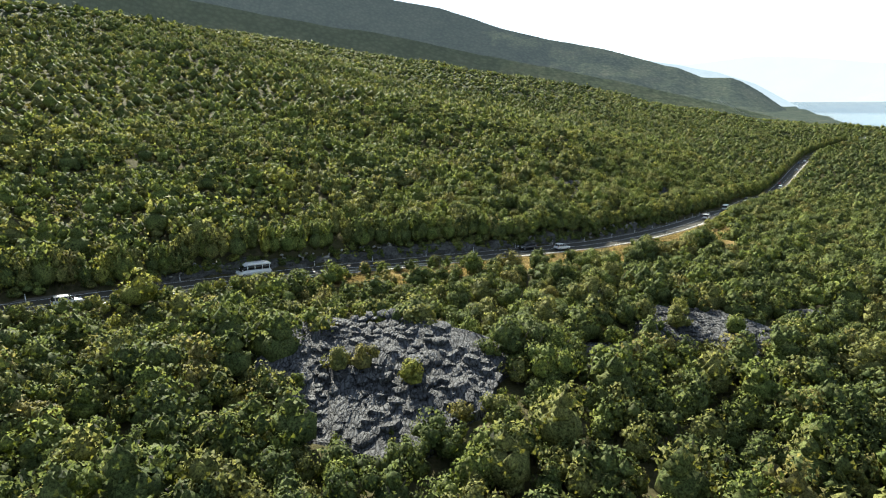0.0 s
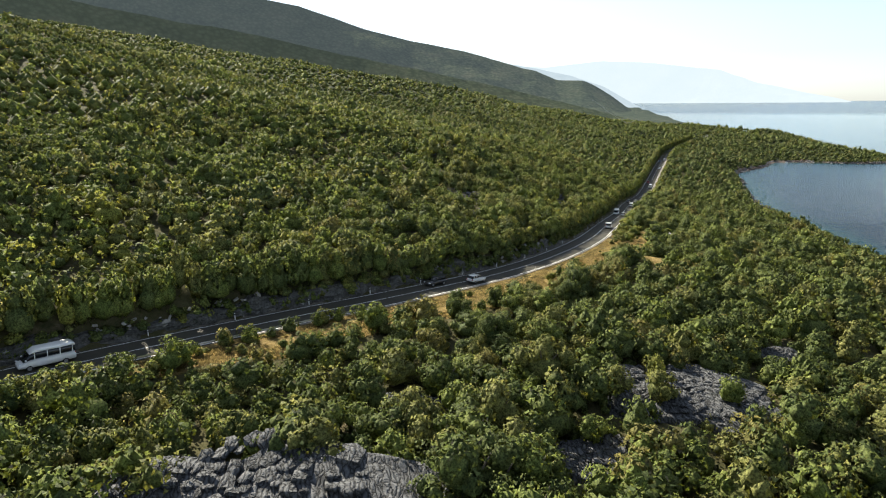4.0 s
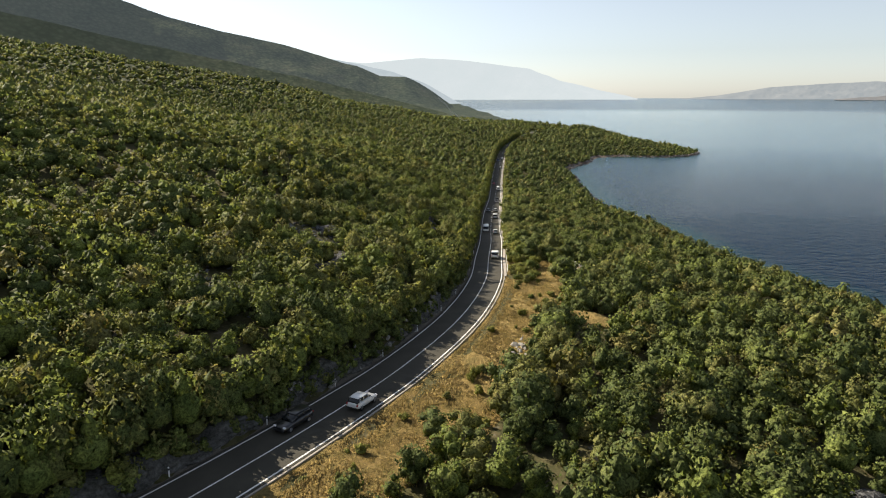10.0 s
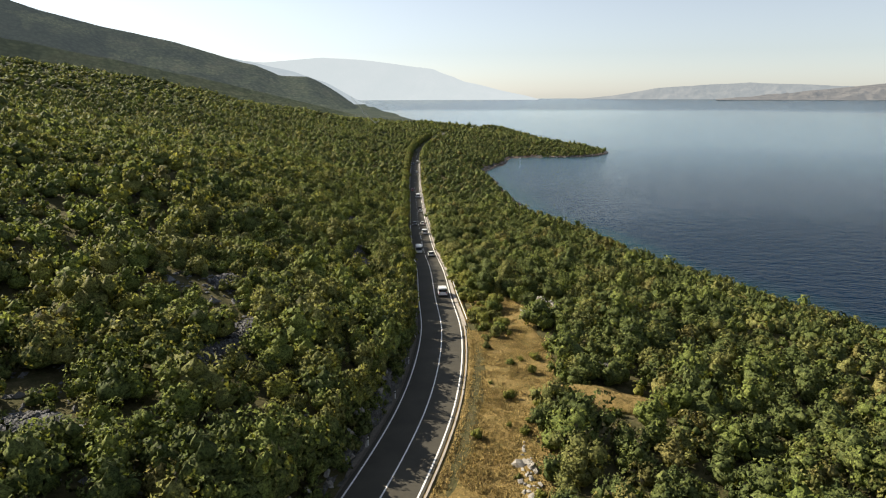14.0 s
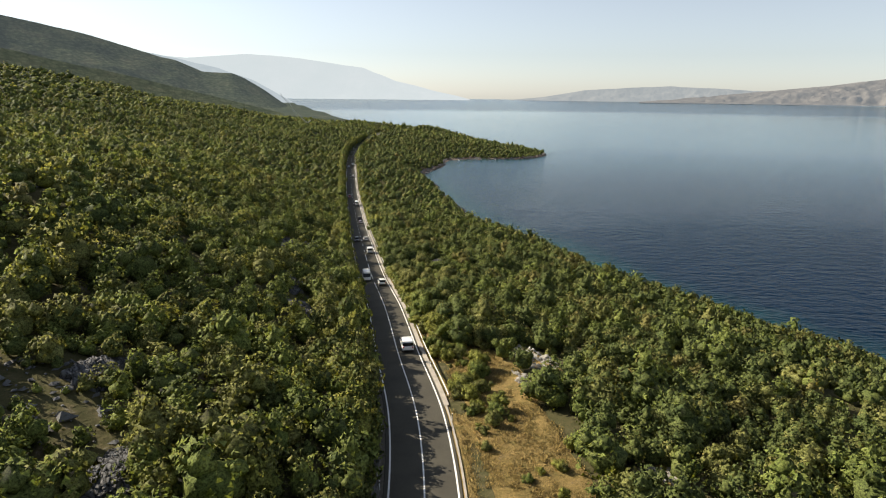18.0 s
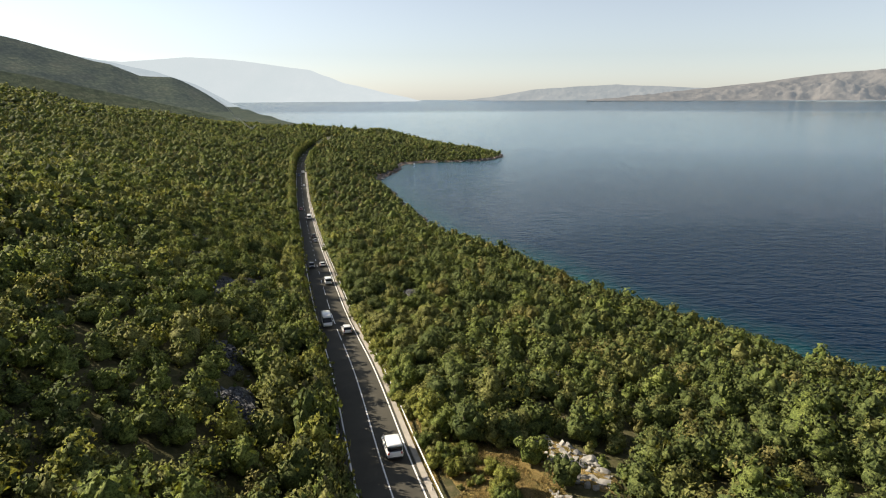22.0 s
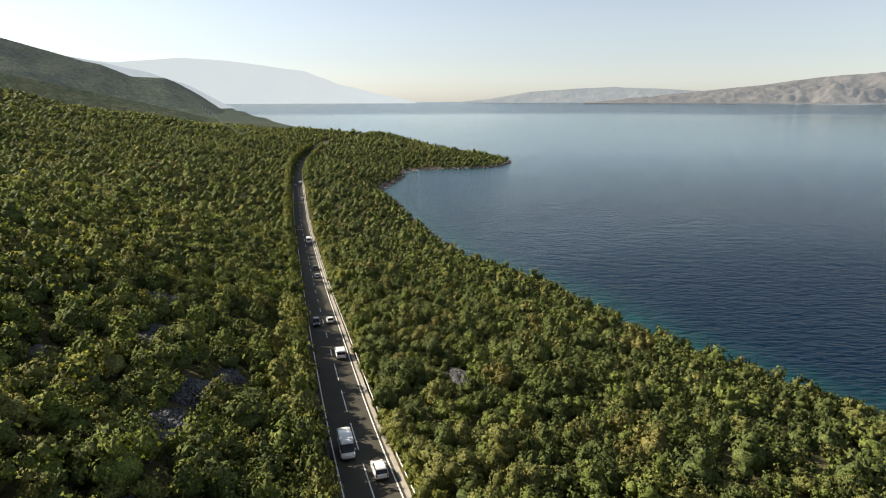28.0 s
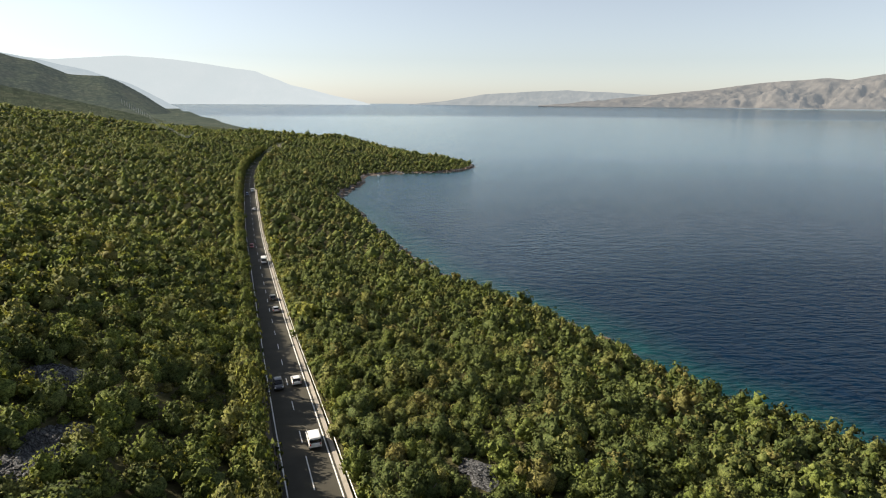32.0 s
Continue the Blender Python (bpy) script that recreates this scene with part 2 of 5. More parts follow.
PAINT_LINE = plain("road_paint", (0.72, 0.71, 0.68), 0.7, 0, 0.12, 2.0)
CONCRETE = plain("concrete", (0.3, 0.27, 0.23), 0.9, 0, 0.2, 0.8)
STEEL = plain("galvanised_steel", (0.5, 0.5, 0.48), 0.45, 0.7, 0.1, 2.0)
GRAVEL = plain("gravel", (0.15, 0.135, 0.11), 0.95, 0, 0.35, 5.0)
PALE_STONE = plain("pale_stone", (0.26, 0.245, 0.215), 0.9, 0, 0.4, 1.5)
WHITE_PLASTIC = plain("white_plastic", (0.75, 0.75, 0.73), 0.5, 0, 0.05)
BLACK_PLASTIC = plain("black_plastic", (0.02, 0.02, 0.02), 0.5, 0, 0.2)

m, nt, b = mat("dry_grass_ground", 0.95)
g1, g2 = noise_node(nt, 0.5, 5, 0.7, "World"), noise_node(nt, 4.5, 6, 0.8, "World")
nt.links.new(mix(nt, 0.45, ramp(nt, g1.outputs[0], [(0.32, (0.09, 0.098, 0.032)), (0.45, (0.24, 0.178, 0.066)), (0.6, (0.35, 0.245, 0.094)), (0.75, (0.29, 0.235, 0.155))]), ramp(nt, g2.outputs[0], [(0.4, (0.07, 0.062, 0.022)), (0.6, (0.4, 0.285, 0.115))])), b.inputs["Base Color"])
bump(nt, b, g2.outputs[0], 1.0, 0.35)
DRY = m
GRASS_BLADE = leaf_mat("dry_grass_blades", (0.26, 0.21, 0.07), (0.46, 0.34, 0.13), (0.6, 0.44, 0.19), 0.12, 1.0)

# sea: dark water, rippled by wind near and far, with a calm pale belt between
m, nt, b = mat("sea_water", 0.08)
depth = noise_node(nt, 0.004, 3, 0.5, "World", stretch=(0.35, 1.0, 1.0))
shoal = nt.nodes.new("ShaderNodeAttribute")
shoal.attribute_name = "shoal"
deep = ramp(nt, depth.outputs[0], [(0.35, (0.001, 0.009, 0.025)), (0.65, (0.001, 0.012, 0.031))])
bed = ramp(nt, noise_node(nt, 0.09, 5, 0.65, "World").outputs[0], [(0.35, (0.003, 0.026, 0.034)), (0.65, (0.008, 0.06, 0.062))])
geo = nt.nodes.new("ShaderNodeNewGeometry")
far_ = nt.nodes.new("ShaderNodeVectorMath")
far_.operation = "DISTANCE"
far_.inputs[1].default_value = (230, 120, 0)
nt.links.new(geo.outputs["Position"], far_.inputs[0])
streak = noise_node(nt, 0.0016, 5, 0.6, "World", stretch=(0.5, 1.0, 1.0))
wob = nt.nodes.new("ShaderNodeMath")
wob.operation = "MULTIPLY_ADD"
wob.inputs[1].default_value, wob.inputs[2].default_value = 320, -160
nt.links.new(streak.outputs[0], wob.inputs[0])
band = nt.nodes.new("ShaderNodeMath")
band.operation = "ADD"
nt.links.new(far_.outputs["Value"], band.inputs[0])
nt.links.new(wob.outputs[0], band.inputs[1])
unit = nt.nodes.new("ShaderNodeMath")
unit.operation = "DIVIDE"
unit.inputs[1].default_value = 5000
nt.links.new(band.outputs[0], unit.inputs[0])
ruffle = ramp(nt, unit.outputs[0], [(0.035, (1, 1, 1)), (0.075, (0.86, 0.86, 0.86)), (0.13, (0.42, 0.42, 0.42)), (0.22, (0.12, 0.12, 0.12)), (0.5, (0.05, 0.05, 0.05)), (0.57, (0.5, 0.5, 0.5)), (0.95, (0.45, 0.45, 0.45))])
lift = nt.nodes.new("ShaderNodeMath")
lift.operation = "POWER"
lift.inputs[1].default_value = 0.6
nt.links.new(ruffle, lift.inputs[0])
# base colour lifted on the open channel, standing in for missing sky reflection
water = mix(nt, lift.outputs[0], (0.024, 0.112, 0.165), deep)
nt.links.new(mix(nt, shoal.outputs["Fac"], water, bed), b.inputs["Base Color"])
rr = nt.nodes.new("ShaderNodeMath")
rr.operation = "MULTIPLY_ADD"
rr.inputs[1].default_value, rr.inputs[2].default_value = 0.1, 0.09
nt.links.new(ruffle, rr.inputs[0])
nt.links.new(rr.outputs[0], b.inputs["Roughness"])
grey_ = lambda pairs: [(p, (q, q, q)) for p, q in pairs]
# reflection strength graded by distance, not left to the viewing angle alone
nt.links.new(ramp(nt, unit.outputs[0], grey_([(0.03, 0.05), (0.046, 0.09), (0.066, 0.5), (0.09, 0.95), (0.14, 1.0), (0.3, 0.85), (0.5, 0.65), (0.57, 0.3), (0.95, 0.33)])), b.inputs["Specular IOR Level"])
swell = ramp(nt, unit.outputs[0], grey_([(0.035, 1), (0.075, 0.95), (0.115, 0.5), (0.17, 0.2), (0.5, 0.05), (0.57, 0.6)]))
wind = nt.nodes.new("ShaderNodeVectorRotate")
wind.rotation_type = "Z_AXIS"
wind.inputs["Angle"].default_value = radians(-41)
nt.links.new(geo.outputs["Position"], wind.inputs["Vector"])


def wave_layer(scale, detail):
    mp, tx = nt.nodes.new("ShaderNodeMapping"), nt.nodes.new("ShaderNodeTexNoise")
    mp.inputs["Scale"].default_value = (1.0, 0.4, 1.0)
    nt.links.new(wind.outputs[0], mp.inputs[0])
    nt.links.new(mp.outputs[0], tx.inputs["Vector"])
    tx.inputs["Scale"].default_value, tx.inputs["Detail"].default_value = scale, detail
    return tx


w1, w2 = wave_layer(0.21, 2.0), wave_layer(0.6, 3.0)
b.inputs["IOR"].default_value = 1.42
# blue put into the reflection, which the greyish sky lacks
b.inputs["Specular Tint"].default_value = (0.58, 0.89, 1.0, 1)
bn = nt.nodes.new("ShaderNodeBump")
bn.inputs["Distance"].default_value = 2.6
nt.links.new(swell, bn.inputs["Strength"])
nt.links.new(mix(nt, 0.45, w1.outputs[0], w2.outputs[0]), bn.inputs["Height"])
nt.links.new(bn.outputs[0], b.inputs["Normal"])
SEA = m

# ---- the lie of the land ----
ROAD = [(-109.2, 52.8, 50.2), (-83.6, 68.6, 49.0), (-59.2, 85.1, 47.8), (-42.8, 97.7, 46.7), (-25.8, 109.3, 45.6), (-7.3, 119.7, 44.6), (11.1, 129.1, 43.7), (27.4, 139.1, 42.5),
        (42.7, 150.2, 41.1), (60.1, 165.2, 40.0), (77.0, 184.5, 38.3), (92.6, 207.0, 35.8), (109.4, 231.2, 33.1), (131.0, 263.9, 28.6), (157.8, 303.6, 25.4), (188.3, 347.6, 20.0),
        (220.6, 394.0, 15.8), (262.3, 454.5, 14.9), (303.7, 512.7, 17.0), (356.1, 584.7, 18.8), (411.2, 655.6, 18.6), (471.1, 723.2, 19.0), (537.5, 791.2, 19.7), (608.5, 858.5, 20.8),
        (679.3, 907.4, 18.3), (749.7, 939.4, 10.6)]
SPINE = [(788, 1032, 8), (878, 1249, 8), (993, 1569, 10), (1150, 1900, 14), (1420, 2370, 14)]
SHORE = [(160, -900), (185, -150), (215, 50), (232, 130), (238, 170), (247, 205), (255, 244), (265, 272), (285, 312), (306, 380), (345, 446), (380, 497), (402, 527), (430, 573),
         (470, 601), (513, 628), (548, 660), (575, 662), (603, 640), (646, 616), (690, 624), (724, 649), (738, 690), (762, 760), (820, 860), (890, 1000), (970, 1240), (1090, 1560), (1250, 1890), (1520, 2370), (1700, 3200)]


def smooth_line(pts, step):
    """A Catmull-Rom line through the points, at even steps."""
    p = np.array(pts, float)
    q = np.vstack([2 * p[0] - p[1], p, 2 * p[-1] - p[-2]])
    out = []
    for i in range(1, len(q) - 2):
        n = max(1, int(round(np.linalg.norm(q[i + 1, :2] - q[i, :2]) / step)))
        t = np.linspace(0, 1, n, endpoint=False)[:, None]
        a, b_, c, d = q[i - 1], q[i], q[i + 1], q[i + 2]
        out.append(0.5 * (2 * b_ + (c - a) * t + (2 * a - 5 * b_ + 4 * c - d) * t ** 2 + (3 * b_ - a - 3 * c + d) * t ** 3))
    out.append(q[-2][None])
    return np.vstack(out)


def along(line):
    return np.r_[0, np.cumsum(np.linalg.norm(np.diff(line[:, :2], axis=0), axis=1))]


road_line = smooth_line(ROAD, 2.0)
kern = np.ones(9) / 9
zpad = np.pad(road_line[:, 2], 4, mode="edge")
road_line[:, 2] = np.convolve(zpad, kern, "valid")
road_s = along(road_line)
spine_line = np.vstack([road_line[::3], smooth_line([ROAD[-1]] + SPINE, 25)[1:]])
spine_s = along(spine_line)
order = np.argsort(spine_line[:, 0] * 0.55 + spine_line[:, 1] * 0.835)
TREND = ((spine_line[:, 0] * 0.55 + spine_line[:, 1] * 0.835)[order], spine_s[order])
wide_k = np.exp(-((spine_s[:, None] - spine_s[None]) / 90.0) ** 2)
spine_flat = (wide_k @ spine_line[:, 2]) / wide_k.sum(1)
shore_line = smooth_line([(*p, 0) for p in SHORE], 9)[:, :2]


def nearest(line, x, y):
    """Signed distance (right of the line is plus), and where along the line it is nearest."""
    x, y = np.ravel(x), np.ravel(y)
    best, sign, at = np.full(x.shape, 1e18), np.ones(x.shape), np.zeros(x.shape)
    ls = along(line)
    for i in range(len(line) - 1):
        ax, ay = line[i, :2]
        dx, dy = line[i + 1, :2] - line[i, :2]
        L2 = dx * dx + dy * dy
        t = np.clip(((x - ax) * dx + (y - ay) * dy) / L2, 0, 1)
        ex, ey = x - ax - t * dx, y - ay - t * dy
        d2 = ex * ex + ey * ey
        hit = d2 < best
        best = np.where(hit, d2, best)
        sign = np.where(hit, np.where(ex * dy - ey * dx >= 0, 1.0, -1.0), sign)
        at = np.where(hit, ls[i] + t * math.sqrt(L2), at)
    return np.sqrt(best) * sign, at


def vnoise(x, y, size, seed):
    """Smooth value noise, about -1 to 1."""
    u, v = np.asarray(x, float) / size, np.asarray(y, float) / size
    iu, iv = np.floor(u), np.floor(v)
    fu, fv = u - iu, v - iv
    fu, fv = fu * fu * (3 - 2 * fu), fv * fv * (3 - 2 * fv)

    def h(a, b_):
        q = np.sin(a * 127.1 + b_ * 311.7 + seed * 74.7) * 43758.5453
        return (q - np.floor(q)) * 2 - 1
    return (h(iu, iv) * (1 - fu) + h(iu + 1, iv) * fu) * (1 - fv) + (h(iu, iv + 1) * (1 - fu) + h(iu + 1, iv + 1) * fu) * fv


def sstep(a, b_, v):
    t = np.clip((np.asarray(v, float) - a) / (b_ - a), 0, 1)
    return t * t * (3 - 2 * t)


def land(x, y):
    """Height of the ground, with distance to the road (sea side plus), way along it, and distance to the shore (land plus)."""
    x, y = np.ravel(np.asarray(x, float)), np.ravel(np.asarray(y, float))
    d, s = nearest(spine_line, x, y)
    ds = -nearest(shore_line, x, y)[0]
    zr = np.interp(s, spine_s, spine_line[:, 2])
    D = np.maximum(-d, 0)
    # up the slope the ground follows the coast as a whole, not each bend of the road
    lin = np.interp(x * 0.55 + y * 0.835, *TREND)
    s_road, mixed = s, sstep(25, 140, D)
    s = s * (1 - mixed) + lin * mixed
    zr = zr * (1 - mixed) + np.interp(s, spine_s, spine_flat) * mixed
    steep = 0.2 + 0.24 * sstep(190, 290, s) - 0.16 * sstep(420, 620, s) - 0.1 * sstep(880, 1040, s)
    rise = steep * np.minimum(np.maximum(D - 5, 0), 55) + (0.16 * np.clip(D - 60, 0, 1250) + 0.06 * np.clip(D - 120, 0, 300)) * (1 - 0.86 * sstep(880, 1450, s))
    cutting = 2.3 * sstep(5.6, 8.6, D) * sstep(66, 96, s) * (1 - sstep(212, 245, s))
    left = zr + rise + cutting + 1.3 * sstep(5.2, 8.5, D) * (1 - sstep(600, 760, s))
    R = np.maximum(d, 0)
    q = np.clip(R / np.maximum(R + np.maximum(ds, 0), 1e-3), 0, 1)
    right = zr * (1 - q ** 2.0) - (3.0 * sstep(5, 10, R) - 1.2 * sstep(14, 30, R)) * (1 - sstep(80, 115, s)) + 0.8 * sstep(8, 30, R) * sstep(120, 170, s) * (1 - sstep(150, 220, s))
    z = np.where(d < 0, left, right)
    z = z + 12 * np.exp(-(((x - 765) / 62) ** 2 + ((y - 945) / 60) ** 2))
    rough = sstep(7, 25, np.abs(d)) * sstep(0, 25, ds)
    far = sstep(80, 400, D)
    z = z + rough * (0.9 * vnoise(x, y, 17, 1) + 0.4 * vnoise(x, y, 6, 2) + (1.5 + 3 * far) * vnoise(x, y, 75, 3) + 7 * far * vnoise(x, y, 260, 4))
    z = np.where(np.abs(d) < 6.0, zr - 0.12 - 0.25 * sstep(4.2, 6.0, np.abs(d)), z)
    bank = np.maximum(-ds, 0)
    z = np.where(ds < 0, -0.4 - np.minimum(bank * 0.22, 14), np.maximum(z, 0.2 + np.minimum(ds * 0.5, 1.5)))
    return z, d, s_road, ds


def ground_z(x, y):
    return land([x], [y])[0][0]


def mesh_from(name, verts, faces, mats, index=None, smooth=False):
    """A mesh of triangles or quads from arrays."""
    me = bpy.data.meshes.new(name)
    verts, faces = np.asarray(verts, np.float32), np.asarray(faces, np.int32)
    n, k = faces.shape
    me.vertices.add(len(verts))
    me.vertices.foreach_set("co", verts.ravel())
    me.loops.add(n * k)
    me.loops.foreach_set("vertex_index", faces.ravel())
    me.polygons.add(n)
    me.polygons.foreach_set("loop_start", np.arange(0, n * k, k, dtype=np.int32))
    me.polygons.foreach_set("loop_total", np.full(n, k, np.int32))
    for q in mats:
        me.materials.append(q)
    if index is not None:
        me.polygons.foreach_set("material_index", np.asarray(index, np.int32))
    me.polygons.foreach_set("use_smooth", np.full(n, smooth))
    me.update()
    me.validate()
    return me


def grid_faces(nu, nv):
    i = np.arange((nu - 1) * (nv - 1))
    a = (i // (nv - 1)) * nv + i % (nv - 1)
    return np.stack([a, a + nv, a + nv + 1, a + 1], 1)


# the ground sheet: close mesh round the road, wide mesh towards the horizon
def stretched(lo, hi, c, near, step, n):
    core = np.arange(c - near, c + near + 0.1, step)
    left, right = lo - core[0], hi - core[-1]
    t = np.linspace(0, 1, n + 1)[1:]
    return np.r_[(core[0] + left * t ** 2.2)[::-1], core, core[-1] + right * t ** 2.2]


gx, gy = stretched(-3200, 2600, 120, 260, 3.4, 60), stretched(-1500, 3600, 250, 260, 3.4, 62)
GX, GY = np.meshgrid(gx, gy, indexing="ij")
gz, gd, gs, gds = land(GX, GY)
gverts = np.stack([GX.ravel(), GY.ravel(), gz], 1)
gfaces = grid_faces(len(gx), len(gy))
fc = gverts[gfaces].mean(1)
fd = np.abs(gd[gfaces].mean(1))
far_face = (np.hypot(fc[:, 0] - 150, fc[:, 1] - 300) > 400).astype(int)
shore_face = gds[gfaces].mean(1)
# beyond 1450 m the ground takes the same painted haze glow
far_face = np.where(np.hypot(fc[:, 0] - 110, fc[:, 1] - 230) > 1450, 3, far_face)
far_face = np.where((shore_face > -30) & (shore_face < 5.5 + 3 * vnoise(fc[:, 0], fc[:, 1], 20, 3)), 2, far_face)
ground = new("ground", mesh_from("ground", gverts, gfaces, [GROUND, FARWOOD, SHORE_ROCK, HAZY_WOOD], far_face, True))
tagged(ground, "stony scrub-covered hillside running down to the sea", "ground", kind="structure")

# the sea: flat, lifting very slightly far out so that it meets the horizon
sea_r = np.r_[np.linspace(0, 60, 2), np.linspace(80, 700, 52), np.linspace(760, 4850, 46)]
sea_a = np.radians(np.linspace(-60, 130, 170))
SR, SA = np.meshgrid(sea_r, sea_a, indexing="ij")
sz = 50.5 * sstep(0, 1, np.clip((SR - 1000) / 7700, 0, 1)) / sstep(0, 1, 3850 / 7700)
sverts = np.stack([120 + SR * np.sin(SA), 150 + SR * np.cos(SA), sz], -1).reshape(-1, 3)
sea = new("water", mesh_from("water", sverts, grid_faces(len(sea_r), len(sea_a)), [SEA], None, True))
off = -land(sverts[:, 0], sverts[:, 1])[3]
at = sea.data.attributes.new("shoal", "FLOAT", "POINT")
at.data.foreach_set("value", np.clip(1.0 - off / 26.0, 0, 1).astype(np.float32) * (off > -40))
tagged(sea, "calm dark blue sea with fine wind ripples and pale slicks", "sea", kind="structure")


# ---- mountains and islands, with haze in their colours ----
def ridge(name, label, table, near, far, foot, material, seed, rough, rows=26, cols=200, wave=260, relief=0.2):
    """A mountain sheet seen from the road: heading in degrees against crest height as a slope from the eye, between two distances."""
    head = np.array([a for a, _ in table])
    top = np.array([b_ for _, b_ in table])
    a = np.linspace(head[0], head[-1], cols)
    crest = 76 + far * np.interp(a, head, top)
    crest = crest + far * rough * (vnoise(a, a * 0, 2.2, seed) + 0.6 * vnoise(a, a * 0, 0.9, seed + 1) + 0.3 * vnoise(a, a * 0, 0.35, seed + 2)) * np.clip((crest - foot) / 150, 0, 1)
    t = np.linspace(0, 1, rows)
    T, A = np.meshgrid(t, a, indexing="ij")
    rr = near + (far - near) * T
    cz = np.interp(A, a, crest)
    z = foot + (cz - foot) * T ** 1.25
    ar = np.radians(A)
    px, py = rr * np.sin(ar), rr * np.cos(ar)
    amp = (cz - foot) * relief * np.sin(np.pi * T ** 0.8)
    z = z + amp * (vnoise(px, py, wave, seed + 5) + 0.55 * vnoise(px, py, wave * 0.45, seed + 6) + 0.35 * vnoise(px, py, wave * 0.2, seed + 7))
    z = np.maximum(z, foot + 6 * T)
    vts = np.stack([60 + rr * np.sin(ar), 150 + rr * np.cos(ar), z], -1).reshape(-1, 3)
    ob = new(name, mesh_from(name, vts, grid_faces(rows, cols), [material], None, True))
    return tagged(ob, label, "mountain", kind="structure")


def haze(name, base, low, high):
    """Distant land with the haze painted on: an emitted colour over a weak base."""
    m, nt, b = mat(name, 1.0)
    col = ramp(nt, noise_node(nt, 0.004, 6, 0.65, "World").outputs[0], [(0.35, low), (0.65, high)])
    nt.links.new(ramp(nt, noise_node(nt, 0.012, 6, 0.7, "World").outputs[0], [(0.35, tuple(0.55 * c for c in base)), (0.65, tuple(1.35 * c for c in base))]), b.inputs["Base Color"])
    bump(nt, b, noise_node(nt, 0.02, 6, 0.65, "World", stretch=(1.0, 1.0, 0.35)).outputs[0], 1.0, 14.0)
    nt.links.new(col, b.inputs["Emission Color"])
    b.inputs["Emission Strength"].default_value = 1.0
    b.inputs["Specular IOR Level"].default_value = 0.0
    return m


# the farther the land, the paler its emission, in place of hazy air
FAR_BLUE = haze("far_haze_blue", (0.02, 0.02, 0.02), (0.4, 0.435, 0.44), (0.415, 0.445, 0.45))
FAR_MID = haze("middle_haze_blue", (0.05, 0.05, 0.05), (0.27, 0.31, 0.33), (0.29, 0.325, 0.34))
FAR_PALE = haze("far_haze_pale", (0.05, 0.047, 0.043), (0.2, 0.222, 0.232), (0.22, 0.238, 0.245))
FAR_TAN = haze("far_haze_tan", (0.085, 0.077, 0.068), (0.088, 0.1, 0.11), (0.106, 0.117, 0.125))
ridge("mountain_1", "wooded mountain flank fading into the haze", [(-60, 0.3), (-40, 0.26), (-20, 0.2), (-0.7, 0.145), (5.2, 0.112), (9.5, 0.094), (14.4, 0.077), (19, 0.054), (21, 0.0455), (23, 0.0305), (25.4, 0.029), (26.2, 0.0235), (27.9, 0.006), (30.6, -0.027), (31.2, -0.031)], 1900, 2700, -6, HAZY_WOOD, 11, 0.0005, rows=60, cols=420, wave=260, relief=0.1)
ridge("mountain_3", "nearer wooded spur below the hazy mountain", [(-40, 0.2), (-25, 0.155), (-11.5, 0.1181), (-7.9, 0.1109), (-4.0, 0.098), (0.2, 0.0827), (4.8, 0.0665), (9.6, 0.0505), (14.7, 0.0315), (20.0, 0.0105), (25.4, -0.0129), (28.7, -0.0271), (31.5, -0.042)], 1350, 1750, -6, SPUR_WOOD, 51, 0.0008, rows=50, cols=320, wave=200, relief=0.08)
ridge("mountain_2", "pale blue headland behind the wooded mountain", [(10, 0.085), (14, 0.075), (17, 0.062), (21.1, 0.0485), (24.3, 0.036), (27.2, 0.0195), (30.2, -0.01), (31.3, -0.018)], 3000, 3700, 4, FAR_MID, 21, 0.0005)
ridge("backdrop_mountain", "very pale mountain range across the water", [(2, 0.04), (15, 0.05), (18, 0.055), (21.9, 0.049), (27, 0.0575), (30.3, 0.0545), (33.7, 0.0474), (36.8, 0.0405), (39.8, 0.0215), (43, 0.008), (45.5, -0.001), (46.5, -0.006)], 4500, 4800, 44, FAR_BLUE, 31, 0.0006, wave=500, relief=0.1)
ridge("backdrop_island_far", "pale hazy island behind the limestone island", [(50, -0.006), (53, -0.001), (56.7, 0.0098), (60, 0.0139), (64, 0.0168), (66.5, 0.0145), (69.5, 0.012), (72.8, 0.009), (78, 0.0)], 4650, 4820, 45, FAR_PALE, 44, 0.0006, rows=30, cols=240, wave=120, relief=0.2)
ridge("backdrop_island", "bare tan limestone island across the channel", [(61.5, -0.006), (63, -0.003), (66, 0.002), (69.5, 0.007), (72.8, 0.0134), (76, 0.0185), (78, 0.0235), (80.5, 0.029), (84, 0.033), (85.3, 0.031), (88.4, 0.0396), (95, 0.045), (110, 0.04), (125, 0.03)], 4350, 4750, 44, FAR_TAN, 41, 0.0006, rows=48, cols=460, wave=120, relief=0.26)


# ---- the road ----
tang = np.gradient(road_line[:, :2], axis=0)
tang /= np.linalg.norm(tang, axis=1)[:, None]
side = np.stack([tang[:, 1], -tang[:, 0]], 1)


def road_at(s, off=0.0, up=0.0):
    """Place on the road s metres along, off metres to its right."""
    x, y, z = (np.interp(s, road_s, road_line[:, i]) for i in range(3))
    nx, ny = np.interp(s, road_s, side[:, 0]), np.interp(s, road_s, side[:, 1])
    return np.stack([x + nx * off, y + ny * off, z + up], -1)


